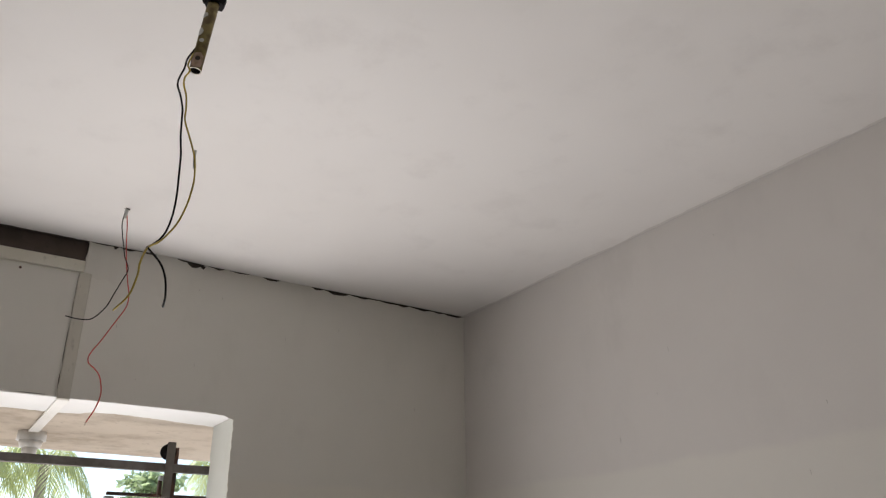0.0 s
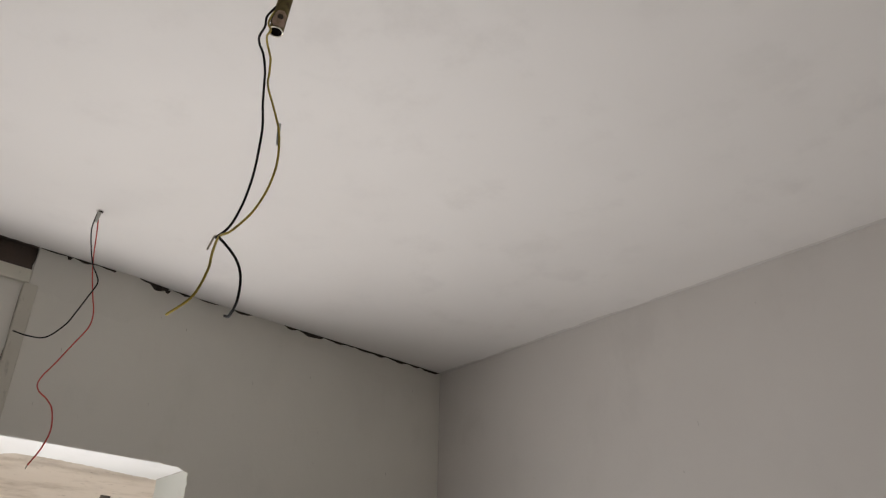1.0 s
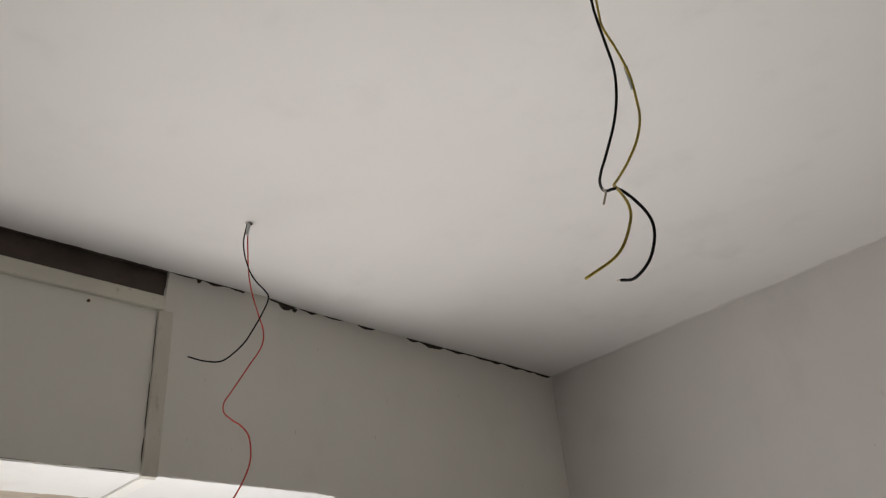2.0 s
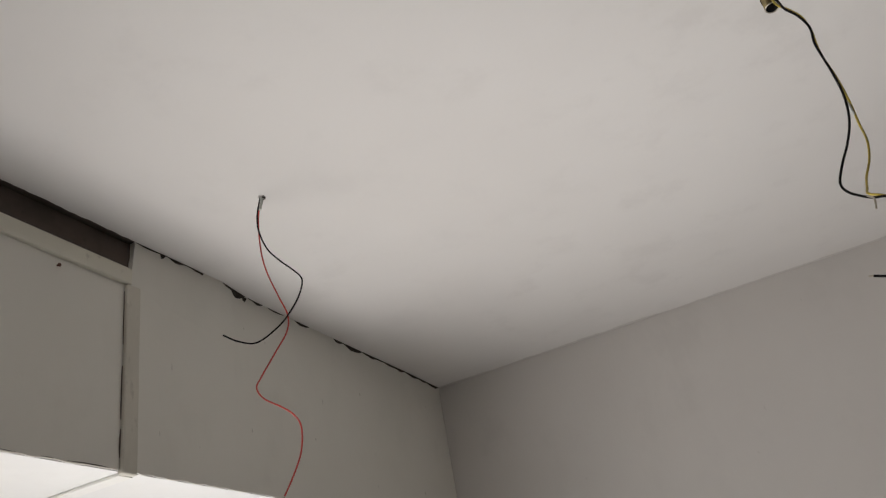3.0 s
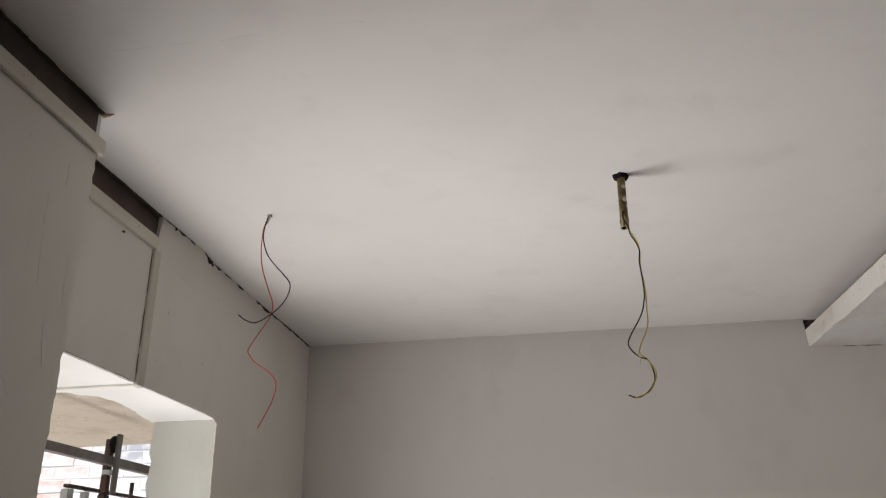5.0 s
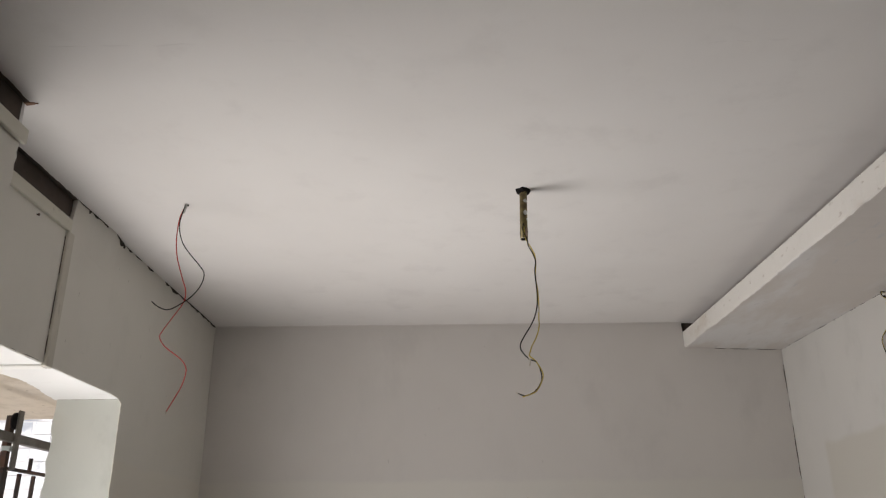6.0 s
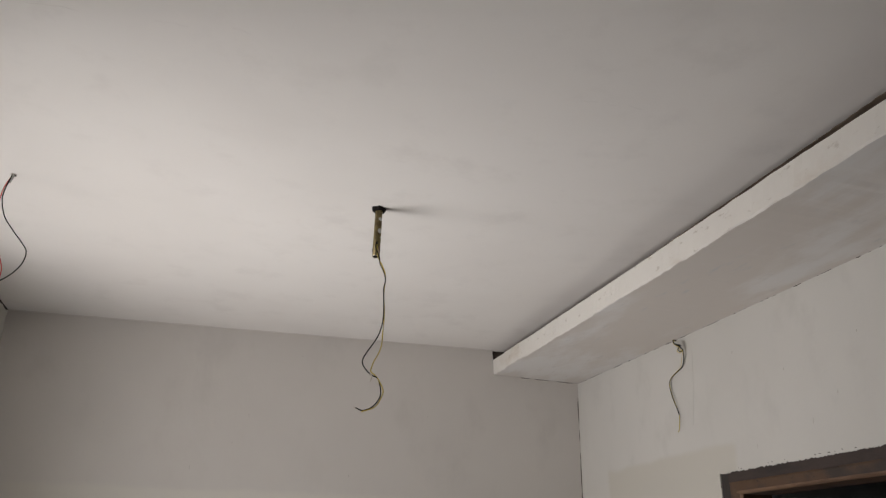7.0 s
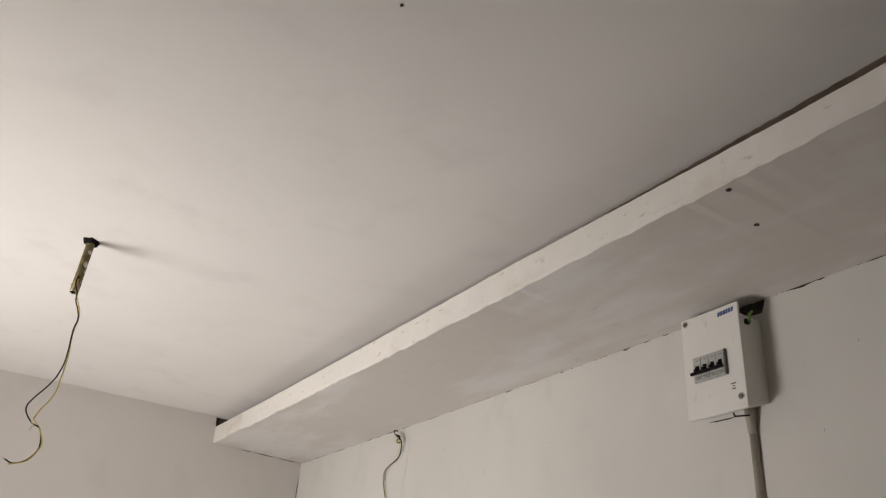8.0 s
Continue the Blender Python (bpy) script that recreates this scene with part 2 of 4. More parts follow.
# ---- mesh helpers ----
def link(name, bm, material, smooth=False):
    me = bpy.data.meshes.new(name)
    bmesh.ops.recalc_face_normals(bm, faces=bm.faces)
    bm.to_mesh(me)
    bm.free()
    for m in material if isinstance(material, (list, tuple)) else [material]:
        me.materials.append(m)
    if smooth:
        for p in me.polygons:
            p.use_smooth = True
    return new(name, me)


def part(name, bm, material, parent, label="", smooth=False):
    ob = link(name, bm, material, smooth)
    ob.parent = parent
    ob.matrix_parent_inverse = Matrix()
    if label:
        ob["label"] = label
    return ob


def thing(name, place, label, category, group="", kind=""):
    """An Empty at the base of a thing; its parts are modelled in world coordinates and then moved under it."""
    ob = new(name)
    ob.location = place
    ob.empty_display_size = 0.05
    return tagged(ob, label, category, group, kind)


def settle(ob):
    """Keeps the parts, modelled in world coordinates, where they are."""
    inv = Matrix.Translation(ob.location).inverted()
    for child in ob.children:
        child.matrix_parent_inverse = inv


def slab(a, b, bevel=0.0, segs=2):
    bm = bmesh.new()
    bmesh.ops.create_cube(bm, size=1)
    for v in bm.verts:
        v.co = [a[i] if v.co[i] < 0 else b[i] for i in range(3)]
    if bevel:
        bmesh.ops.bevel(bm, geom=bm.edges[:], offset=bevel, segments=segs, affect='EDGES', profile=0.6)
    return bm


def rod(p, q, r0, r1=None, sides=16, bm=None):
    """A capped round bar from p to q."""
    bm = bm or bmesh.new()
    p, q = Vector(p), Vector(q)
    turn = (q - p).to_track_quat("Z", "Y").to_matrix().to_4x4()
    bmesh.ops.create_cone(bm, cap_ends=True, segments=sides, radius1=r0, radius2=r0 if r1 is None else r1, depth=(q - p).length,
                          matrix=Matrix.Translation((p + q) / 2) @ turn)
    return bm


def spline(points, n=8):
    """Catmull-Rom through the points."""
    ps = [Vector(p) for p in points]
    ps = [2 * ps[0] - ps[1], *ps, 2 * ps[-1] - ps[-2]]
    out = []
    for a, b, c, d in zip(ps, ps[1:], ps[2:], ps[3:]):
        for k in range(n):
            t = k / n
            out.append(0.5 * (2 * b + (c - a) * t + (2 * a - 5 * b + 4 * c - d) * t * t + (3 * b - a - 3 * c + d) * t ** 3))
    return out + [ps[-2]]


def tube(points, r, sides=7, n=8, bm=None):
    bm = bm or bmesh.new()
    ps = spline(points, n)
    rings, side = [], Vector((1, 0, 0))
    for i, p in enumerate(ps):
        ahead = (ps[min(i + 1, len(ps) - 1)] - ps[max(i - 1, 0)]).normalized()
        side = (side - ahead * side.dot(ahead)).normalized()
        up = ahead.cross(side)
        rings.append([bm.verts.new(p + r * (math.cos(a) * side + math.sin(a) * up)) for a in [2 * math.pi * k / sides for k in range(sides)]])
    for a, b in zip(rings, rings[1:]):
        for k in range(sides):
            bm.faces.new((a[k], a[(k + 1) % sides], b[(k + 1) % sides], b[k]))
    bm.faces.new(rings[0][::-1])
    bm.faces.new(rings[-1])
    return bm


def rough_line(points, amp, step, seed, closed=True):
    """The outline with its edges cut into steps and knocked about by up to amp; amp may be a list, an edge at a time."""
    rnd = random.Random(seed)
    out = []
    ends = list(zip(points, points[1:] + points[:1])) if closed else list(zip(points, points[1:]))
    for i, (p, q) in enumerate(ends):
        a = amp[i] if isinstance(amp, (list, tuple)) else amp
        p, q = Vector(p), Vector(q)
        d = q - p
        k = max(1, int(d.length / step)) if a else 1
        across = Vector((-d.y, d.x)).normalized()
        for j in range(k):
            off = 0 if j == 0 else rnd.uniform(-a, a)
            out.append(p + d * ((j + (rnd.uniform(-0.3, 0.3) if 0 < j else 0)) / k) + across * off)
    return out


def plate(outline, axis, low, high):
    """A plate with that outline (in the two other axes, in xyz order), between low and high along the axis."""
    bm = bmesh.new()

    def at(p, v):
        co = [p[0], p[1]]
        co.insert(axis, v)
        return co
    f = bm.faces.new([bm.verts.new(at(p, low)) for p in outline])
    top = bmesh.ops.extrude_face_region(bm, geom=[f])
    for v in top["geom"]:
        if isinstance(v, bmesh.types.BMVert):
            v.co[axis] = high
    bmesh.ops.triangulate(bm, faces=[f for f in bm.faces if len(f.verts) > 4])
    return bm


def crack(start, end, tall, grow, axis, seed, dashes, proud=0.0015, wander=0.0):
    """A ragged dark gap from start to end; grow: the unit direction in which it opens; axis: the face's normal, signed;
    dashes: (from, to, height) along it, in parts of its length."""
    rnd = random.Random(seed)
    bm = bmesh.new()
    p, q, g, nrm = Vector(start), Vector(end), Vector(grow), Vector(axis)
    n = max(8, int((q - p).length / 0.008))
    for lo, hi, f in dashes:
        row = []
        for i in range(int(lo * n), int(hi * n) + 1):
            u = i / n
            ends = min(1.0, (i - int(lo * n) + 0.3) / 3, (int(hi * n) - i + 0.3) / 3)
            h = tall * f * ends * max(0.25, 0.85 + 0.9 * noise.noise((u * (q - p).length * 28.0, seed * 3.1, 0.0)) + rnd.uniform(-0.12, 0.12))
            base = p + (q - p) * u + nrm * proud + g * wander * (noise.noise((u * 5.0, seed * 1.7, 0.0)) + 0.5 * noise.noise((u * 17.0, seed * 2.3, 0.0)))
            row.append((bm.verts.new(base), bm.verts.new(base + g * h), bm.verts.new(base + g * h - nrm * (proud + 0.001)), bm.verts.new(base - nrm * (proud + 0.001))))
        for a, b in zip(row, row[1:]):
            for k in range(4):
                bm.faces.new((a[k], a[(k + 1) % 4], b[(k + 1) % 4], b[k]))
        if len(row) > 1:
            bm.faces.new(row[0][::-1])
            bm.faces.new(row[-1])
    return bm


# ---- setting ----
ground = tagged(link("ground", plate([(-300, -300), (300, -300), (300, 300), (-300, 300)], 2, -0.30, -0.12), M_GROUND), "bare sandy yard outside the window", "ground", kind="structure")
# floor is out of view; its colour warms and lifts the bounced light
floor = tagged(link("floor", slab((-0.195, YB - 0.2, -0.12), (XR + 1.6, YF + 0.2, 0)), M_FLOOR), "unseen floor of the room, toned warm for its bounce", "floor", kind="structure")
ceiling = tagged(link("ceiling", slab((-0.195, YB - 0.2, H), (XR + 0.14, YF + 0.2, H + 0.12)), M_CEIL), "white-washed plastered ceiling slab with faint trowel marks", "ceiling", kind="structure")

# far wall: raw core, painted plaster on it that stops short above the loft
LOFT_X = 1.905


def loft_z(y):
    u = y + 1.12
    return 2.489 + 0.0105 * u + (0.0033 * u * u if u > 0 else 0.0)


wall_far = tagged(link("wall_far", slab((WOUT, YF + 0.012, 0), (XR + 0.14, YF + 0.2, H)), M_CEMENT), "plain off-white plastered end wall", "wall", kind="structure")
edge = [(0, 0), (XR, 0), (XR, 2.595), (LOFT_X, 2.595), (LOFT_X - 0.004, H - 0.001), (0, H - 0.001)]
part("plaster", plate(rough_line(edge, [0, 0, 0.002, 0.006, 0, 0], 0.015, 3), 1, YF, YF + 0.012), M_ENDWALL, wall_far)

# the wall's paint runs unevenly onto the ceiling
bm = bmesh.new()
rnd = random.Random(91)
row = []
for i in range(230):
    x = LOFT_X * i / 229
    w = 0.010 + 0.011 * noise.noise((x * 7.0, 3.0, 0.0)) + 0.004 * noise.noise((x * 27.0, 7.0, 0.0)) + rnd.uniform(-0.0008, 0.0008)
    row.append([bm.verts.new(c) for c in ((x, YF, H - 0.0009), (x, YF - max(0.0006, w), H - 0.0009), (x, YF - max(0.0006, w), H + 0.001), (x, YF, H + 0.001))])
for a, c in zip(row, row[1:]):
    for k in range(4):
        bm.faces.new((a[k], a[(k + 1) % 4], c[(k + 1) % 4], c[k]))
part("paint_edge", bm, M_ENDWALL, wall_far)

# window wall
wall_window = tagged(link("wall_window", plate([(PY, 0), (YF + 0.012, 0), (YF + 0.012, H), (PY, H), (PY, WIN_T + 0.012), (WIN_R + 0.012, WIN_T + 0.012), (WIN_R + 0.012, SILL - 0.01), (PY, SILL - 0.01)], 0, WOUT + 0.012, -0.0025),
                          M_CEMENT), "off-white plastered wall round an unglazed window opening", "wall", kind="structure")
edge = [(0.366, WIN_T - 0.001), (WIN_R - 0.09, WIN_T - 0.001), (WIN_R - 0.03, WIN_T - 0.004), (WIN_R, WIN_T - 0.014), (WIN_R + 0.012, SILL), (PY, SILL), (PY, 0), (YF, 0), (YF, H - 0.002), (0.379, H - 0.002), (0.377, 2.588), (0.366, 2.588)]
part("plaster", plate(rough_line(edge, [0.0014, 0.0014, 0.0015, 0.0020, 0, 0, 0, 0, 0, 0.003, 0, 0], 0.012, 5), 0, -0.0025, 0.0), M_WALL, wall_window)
edge = [(PY, WIN_T - 0.0005), (0.366, WIN_T - 0.0005), (0.366, 2.588), (PY, 2.588)]
part("plaster_panel", plate(rough_line(edge, [0.0012, 0, 0, 0], 0.02, 6), 0, -0.0045, -0.0008), M_WALL, wall_window)
part("outer_render", plate([(PY - 2.4, 0), (YF + 1.2, 0), (YF + 1.2, 2.9), (PY - 2.4, 2.9), (PY - 2.4, WIN_T + 0.012), (WIN_R + 0.02, WIN_T + 0.012), (WIN_R + 0.02, SILL - 0.01), (PY - 2.4, SILL - 0.01)], 0, WOUT, WOUT + 0.012), M_REVEAL, wall_window)
# plastered reveals of the opening
soffit = [(WOUT - 0.015, PY), (-0.0035, PY), (-0.0035, WIN_R + 0.006), (WOUT - 0.008, WIN_R + 0.012), (-0.190, 0.770), (-0.172, 0.690), (-0.158, 0.610), (-0.150, 0.545), (-0.163, 0.480), (-0.200, 0.455), (-0.212, 0.405)]
part("soffit_plaster", plate(rough_line(soffit, [0, 0, 0, 0.004, 0.005, 0.004, 0.005, 0.004, 0.004, 0.003, 0.004], 0.009, 8), 2, WIN_T - 0.002, WIN_T + 0.012), M_REVEAL, wall_window)
jamb = [(WOUT, SILL), (-0.0015, SILL), (-0.0015, WIN_T), (WOUT, WIN_T)]
part("jamb_plaster", plate(rough_line(jamb, [0, 0, 0, 0.005], 0.03, 9), 1, WIN_R + 0.004, WIN_R + 0.012), M_JAMB, wall_window)
part("crack", crack((WOUT, WIN_R + 0.004, WIN_T - 0.002), (-0.004, WIN_R + 0.004, WIN_T - 0.002), 0.005, (0, 0, -1), (0, -1, 0), 10, [(0.02, 0.18, 0.9), (0.26, 0.42, 0.5), (0.5, 0.82, 0.6), (0.86, 0.98, 1.0)], 0.0008), M_HAIR, wall_window)
part("sill", slab((WOUT - 0.04, PY, SILL - 0.03), (0.02, WIN_R + 0.012, SILL), 0.006), M_REVEAL, wall_window)
# the plaster's top edge, drawn out onto the ceiling, and the gap along it
TOP_OUT = [(0.376, 0.011), (0.44, 0.013), (0.61, 0.016), (0.69, 0.004), (0.75, 0.0015), (1.0, 0.002), (1.2, 0.003), (1.4, 0.006), (1.645, 0.003)]


def top_out(y):
    for (y0, w0), (y1, w1) in zip(TOP_OUT, TOP_OUT[1:]):
        if y <= y1:
            return w0 + (w1 - w0) * max(0.0, (y - y0) / (y1 - y0))
    return TOP_OUT[-1][1]


bm = bmesh.new()
row = []
for i in range(181):
    y = 0.378 + (YF - 0.378) * i / 180
    w = max(0.0012, top_out(y) + 0.0012 * noise.noise((y * 40.0, 5.0, 0.0)))
    row.append([bm.verts.new(c) for c in ((w, y, H + 0.001), (w, y, H - 0.001), (-0.0004, y, H - 0.03 - 6.0 * w), (-0.002, y, H - 0.03 - 6.0 * w), (-0.002, y, H + 0.001))])
for a, c in zip(row, row[1:]):
    for k in range(5):
        bm.faces.new((a[k], a[(k + 1) % 5], c[(k + 1) % 5], c[k]))
bm.faces.new(row[0][::-1])
bm.faces.new(row[-1])
part("plaster_edge", bm, M_WALL, wall_window)
for i, (y0, y1, f) in enumerate(((0.380, 0.446, 0.3), (0.440, 0.455, 1.2), (0.455, 0.53, 0.5), (0.52, 0.628, 0.65), (0.618, 0.66, 0.8), (0.645, 0.702, 0.95), (0.712, 0.766, 0.7), (0.782, 0.844, 0.28), (0.888, 0.946, 0.75),
                                 (1.050, 1.10, 0.55), (1.09, 1.185, 0.95), (1.18, 1.30, 0.5), (1.29, 1.42, 0.55), (1.41, 1.56, 0.6), (1.55, 1.643, 0.85))):
    w0, w1 = top_out(y0), top_out(y1)
    part("crack", crack((w0, y0, H - 0.0004), (w1, y1, H - 0.0004), 0.0125, (-0.14, 0, -0.99), (0.99, 0, -0.14), 110 + i, [(0, 1, f)], 0.0012), M_CRACK, wall_window)
part("crack", crack((0.003, 0.690, H - 0.004), (0.003, 0.706, H - 0.004), 0.016, (0, 0, -1), (1, 0, 0), 12, [(0, 1, 0.9)]), M_CRACK, wall_window)

part("crack", crack((-0.0006, PY + 0.01, WIN_T + 0.001), (-0.0006, 0.362, WIN_T + 0.001), 0.0019, (0, 0, 1), (1, 0, 0), 14,
                    [(0.02, 0.14, 0.5), (0.20, 0.27, 0.9), (0.36, 0.60, 0.45), (0.68, 0.74, 1.0), (0.80, 0.98, 0.6)], 0.0006), M_CRACK, wall_window)

# hairlines in the ceiling, along a joint of the slab
for i, (x0, x1, y0, y1, f) in enumerate(((0.262, 0.53, -0.290, -0.288, 0.9), (0.655, 0.71, -0.297, -0.295, 1.1), (0.785, 0.815, -0.312, -0.306, 1.2), (1.46, 1.60, -0.268, -0.276, 0.4))):
    part("hairline", crack((x0, y0, H), (x1, y1, H), 0.0005, (0, 1, 0), (0, 0, -1), 190 + i, [(0, 0.26, f), (0.38, 0.55, 0.6 * f), (0.72, 1, 0.8 * f)], 0.0003, 0.006), M_HAIRPALE, ceiling)

# thicker wall beside the window
wall_pier = tagged(link("wall_pier", slab((WOUT + 0.012, YB, 0), (PX - 0.0025, PY - 0.012, H)), M_CEMENT), "thicker off-white plastered wall ending beside the window", "wall", kind="structure")
edge = [(YB, 0), (PY, 0), (PY, 2.588), (YB, 2.588)]
part("plaster", plate(rough_line(edge, [0, 0.0032, 0, 0], 0.013, 13), 0, PX - 0.0025, PX), M_WALL, wall_pier)
part("end_plaster", plate([(WOUT, 0), (PX - 0.001, 0), (PX - 0.001, 2.588), (PX - 0.004, H - 0.001), (WOUT, H - 0.001)], 1, PY - 0.012, PY - 0.0005), M_REVEAL, wall_pier)

for i, (y0, z0, y1, z1, f) in enumerate(((-0.215, 2.42, -0.200, 2.25, 0.9), (-0.128, 2.34, -0.124, 2.23, 1.0), (-0.33, 2.36, -0.36, 2.30, 0.8), (-0.165, 2.20, -0.150, 2.12, 0.9), (-0.26, 2.11, -0.215, 2.05, 0.8))):
    part("hairline", crack((PX, y0, z0), (PX, y1, z1), 0.0008, (0, 1, 0), (1, 0, 0), 210 + i, [(0, 0.4, 0.7 * f), (0.5, 1, 0.5 * f)], 0.0004, 0.005), M_HAIRPALE, wall_pier)

# the paint of the ceiling breaks off along the raw strips
edge = [(PX - 0.004, -1.9), (PX - 0.004, PY - 0.004), (PX + 0.0075, PY - 0.004), (PX + 0.0065, -1.9)]
part("ragged_edge", plate(rough_line(edge, [0, 0, 0.0014, 0], 0.009, 26), 2, H - 0.0008, H + 0.002), M_CEMENT, ceiling)
edge = [(-0.003, PY), (-0.003, 0.376), (0.0115, 0.376), (0.0085, PY)]
part("ragged_edge", plate(rough_line(edge, [0, 0, 0.0013, 0], 0.009, 27), 2, H - 0.0008, H + 0.002), M_CEMENT, ceiling)
part("ragged_edge", plate(rough_line([(PX - 0.004, PY - 0.006), (PX - 0.004, PY + 0.006), (PX + 0.012, PY + 0.003), (PX + 0.024, PY - 0.001), (PX + 0.008, PY - 0.006)], 0.0008, 0.006, 28), 2, H - 0.0022, H + 0.002), M_TORN, ceiling, "torn reddish flake at the wall's end")
rnd = random.Random(29)
for i in range(16):
    y0, z0, ln = rnd.uniform(-0.75, -0.12), rnd.uniform(1.95, 2.52), rnd.uniform(0.008, 0.05)
    part("scratch", crack((PX, y0, z0), (PX, y0 + rnd.uniform(-0.004, 0.004), z0 - ln), 0.0009, (0, 1, 0), (1, 0, 0), 300 + i, [(0, 1, rnd.uniform(0.5, 1.0))], 0.0004), M_HAIR if i % 3 else M_REVEAL, wall_pier)
for i in range(14):
    y0, z0, ln = rnd.uniform(0.42, 1.6), rnd.uniform(2.22, 2.6), rnd.uniform(0.004, 0.012)
    part("scuff", crack((0.0, y0, z0), (0.0, y0 + 0.001, z0 - ln), 0.0014, (0, 1, 0), (1, 0, 0), 330 + i, [(0, 1, rnd.uniform(0.5, 1.0))], 0.0004), M_HAIR, wall_window)

# wall with the door
DY0, DY1, DZ = -0.295, 0.655, 2.058
wall_door = tagged(link("wall_door", plate([(YB, 0), (DY0 - 0.01, 0), (DY0 - 0.01, DZ + 0.01), (DY1 + 0.01, DZ + 0.01), (DY1 + 0.01, 0), (YF + 0.012, 0), (YF + 0.012, H), (YB, H)], 0, XR + 0.012, XR + 0.14),
                        M_CEMENT), "white-washed wall with a dark wooden doorway", "wall", kind="structure")
edge = [(YB, 0), (DY0, 0), (DY0, DZ - 0.004), (DY1, DZ - 0.004), (DY1, 0), (YF, 0), (YF, 2.60), (YB, 2.56)]
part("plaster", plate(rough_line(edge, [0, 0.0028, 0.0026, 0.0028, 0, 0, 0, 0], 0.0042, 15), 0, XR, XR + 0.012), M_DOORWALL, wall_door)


# how a joint's gap breaks up
JOINT = (lambda f: [(0, 0.22, f), (0.38, 0.52, 0.5 * f), (0.74, 0.98, f)], lambda f: [(0.05, 0.55, 0.7 * f), (0.60, 0.72, 1.5 * f)],
         lambda f: [(0.0, 0.15, 0.8 * f), (0.30, 0.95, 0.6 * f)], lambda f: [(0.1, 0.3, 1.5 * f), (0.5, 0.6, f), (0.8, 0.9, 0.6 * f)])


def corner_z(y):
    return loft_z(y) - 0.012 + 0.004 * (YF - y)


for i, (y0, y1, f) in enumerate(((1.645, 1.54, 0.7), (1.52, 1.34, 0.25), (1.33, 1.22, 0.45), (1.18, 1.10, 0.3), (1.05, 0.84, 0.3), (0.80, 0.70, 0.4), (0.66, 0.56, 0.25), (0.50, 0.42, 0.3), (0.36, 0.28, 0.2), (0.215, 0.165, 0.9), (0.12, 0.06, 0.25),
                                 (-0.01, -0.12, 0.5), (-0.15, -0.20, 0.3), (-0.245, -0.285, 1.1), (-0.30, -0.34, 0.8), (-0.37, -0.44, 0.8), (-0.66, -0.70, 0.6), (-0.69, -0.80, 0.9), (-0.83, -0.90, 0.5), (-0.98, -1.10, 0.4))):
    part("crack", crack((XR, y0, corner_z(y0) - 0.0004), (XR, y1, corner_z(y1) - 0.0004), 0.0042, (0, 0, -1), (-1, 0, 0), 160 + i, JOINT[i % 4](f)), M_CRACK, wall_door)
part("crack", crack((1.98, YF, loft_z(YF) - 0.003), (XR - 0.005, YF, loft_z(YF) - 0.0125), 0.005, (0, 0, -1), (0, -1, 0), 17, [(0.15, 0.30, 0.4), (0.36, 0.62, 0.5), (0.70, 0.97, 0.5)]), M_CRACK, wall_far)

# out-of-view closing wall, coloured dark to cut the light it bounces
wall_back = tagged(link("wall_back", slab((WOUT, YB - 0.2, 0), (XR + 0.14, YB, H)), M_BACK), "plain unseen back wall, dark to cut bounced light", "wall", kind="structure")

# the corner of end wall and door wall has opened
part("crack", crack((XR - 0.001, YF, 2.47), (XR - 0.001, YF, 1.75), 0.0038, (-1, 0, 0), (0, -1, 0), 18, [(0.0, 0.012, 3.0), (0.02, 0.16, 0.8), (0.19, 0.26, 0.5), (0.33, 0.62, 0.7), (0.7, 0.95, 0.5)], 0.0008), M_CRACK, wall_far)
part("crack", crack((0.0005, YF, H - 0.003), (0.0005, YF, 2.0), 0.0022, (1, 0, 0), (0, -1, 0), 19, [(0.0, 0.05, 0.9), (0.09, 0.2, 0.4), (0.34, 0.48, 0.4)], 0.0008), M_HAIR, wall_far)

# small scuffs on the walls
for i, (y0, z0, ln) in enumerate(((0.457, 2.118, 0.012), (0.217, 2.152, 0.016), (0.115, 2.204, 0.012), (0.30, 2.30, 0.008), (-0.809, 2.358, 0.006), (-0.72, 2.22, 0.007), (0.02, 2.33, 0.006), (0.52, 2.40, 0.010))):
    part("scuff", crack((XR, y0, z0), (XR, y0 + 0.002, z0 - ln), 0.0022, (0, 1, 0), (-1, 0, 0), 230 + i, [(0, 1, 0.8)], 0.0005), M_HAIR, wall_door)
for i, (x0, z0, ln) in enumerate(((0.915, 2.316, 0.014), (0.863, 2.209, 0.007), (1.312, 2.108, 0.010), (1.248, 1.976, 0.014), (0.72, 2.12, 0.02), (1.62, 2.35, 0.006), (0.40, 2.26, 0.007), (1.10, 2.56, 0.006))):
    part("scuff", crack((x0, YF, z0), (x0 + 0.002, YF, z0 - ln), 0.0022, (1, 0, 0), (0, -1, 0), 250 + i, [(0, 1, 0.8)], 0.0005), M_HAIR, wall_far)

# filled chase beside the hanging wires
part("filled_chase", plate(rough_line([(0.742, 2.478), (0.728, 2.478), (0.768, 2.215), (0.784, 2.215)], [0.001, 0.002, 0.001, 0.002], 0.02, 70), 0, XR - 0.0008, XR + 0.001), M_DOORWALL, wall_door)

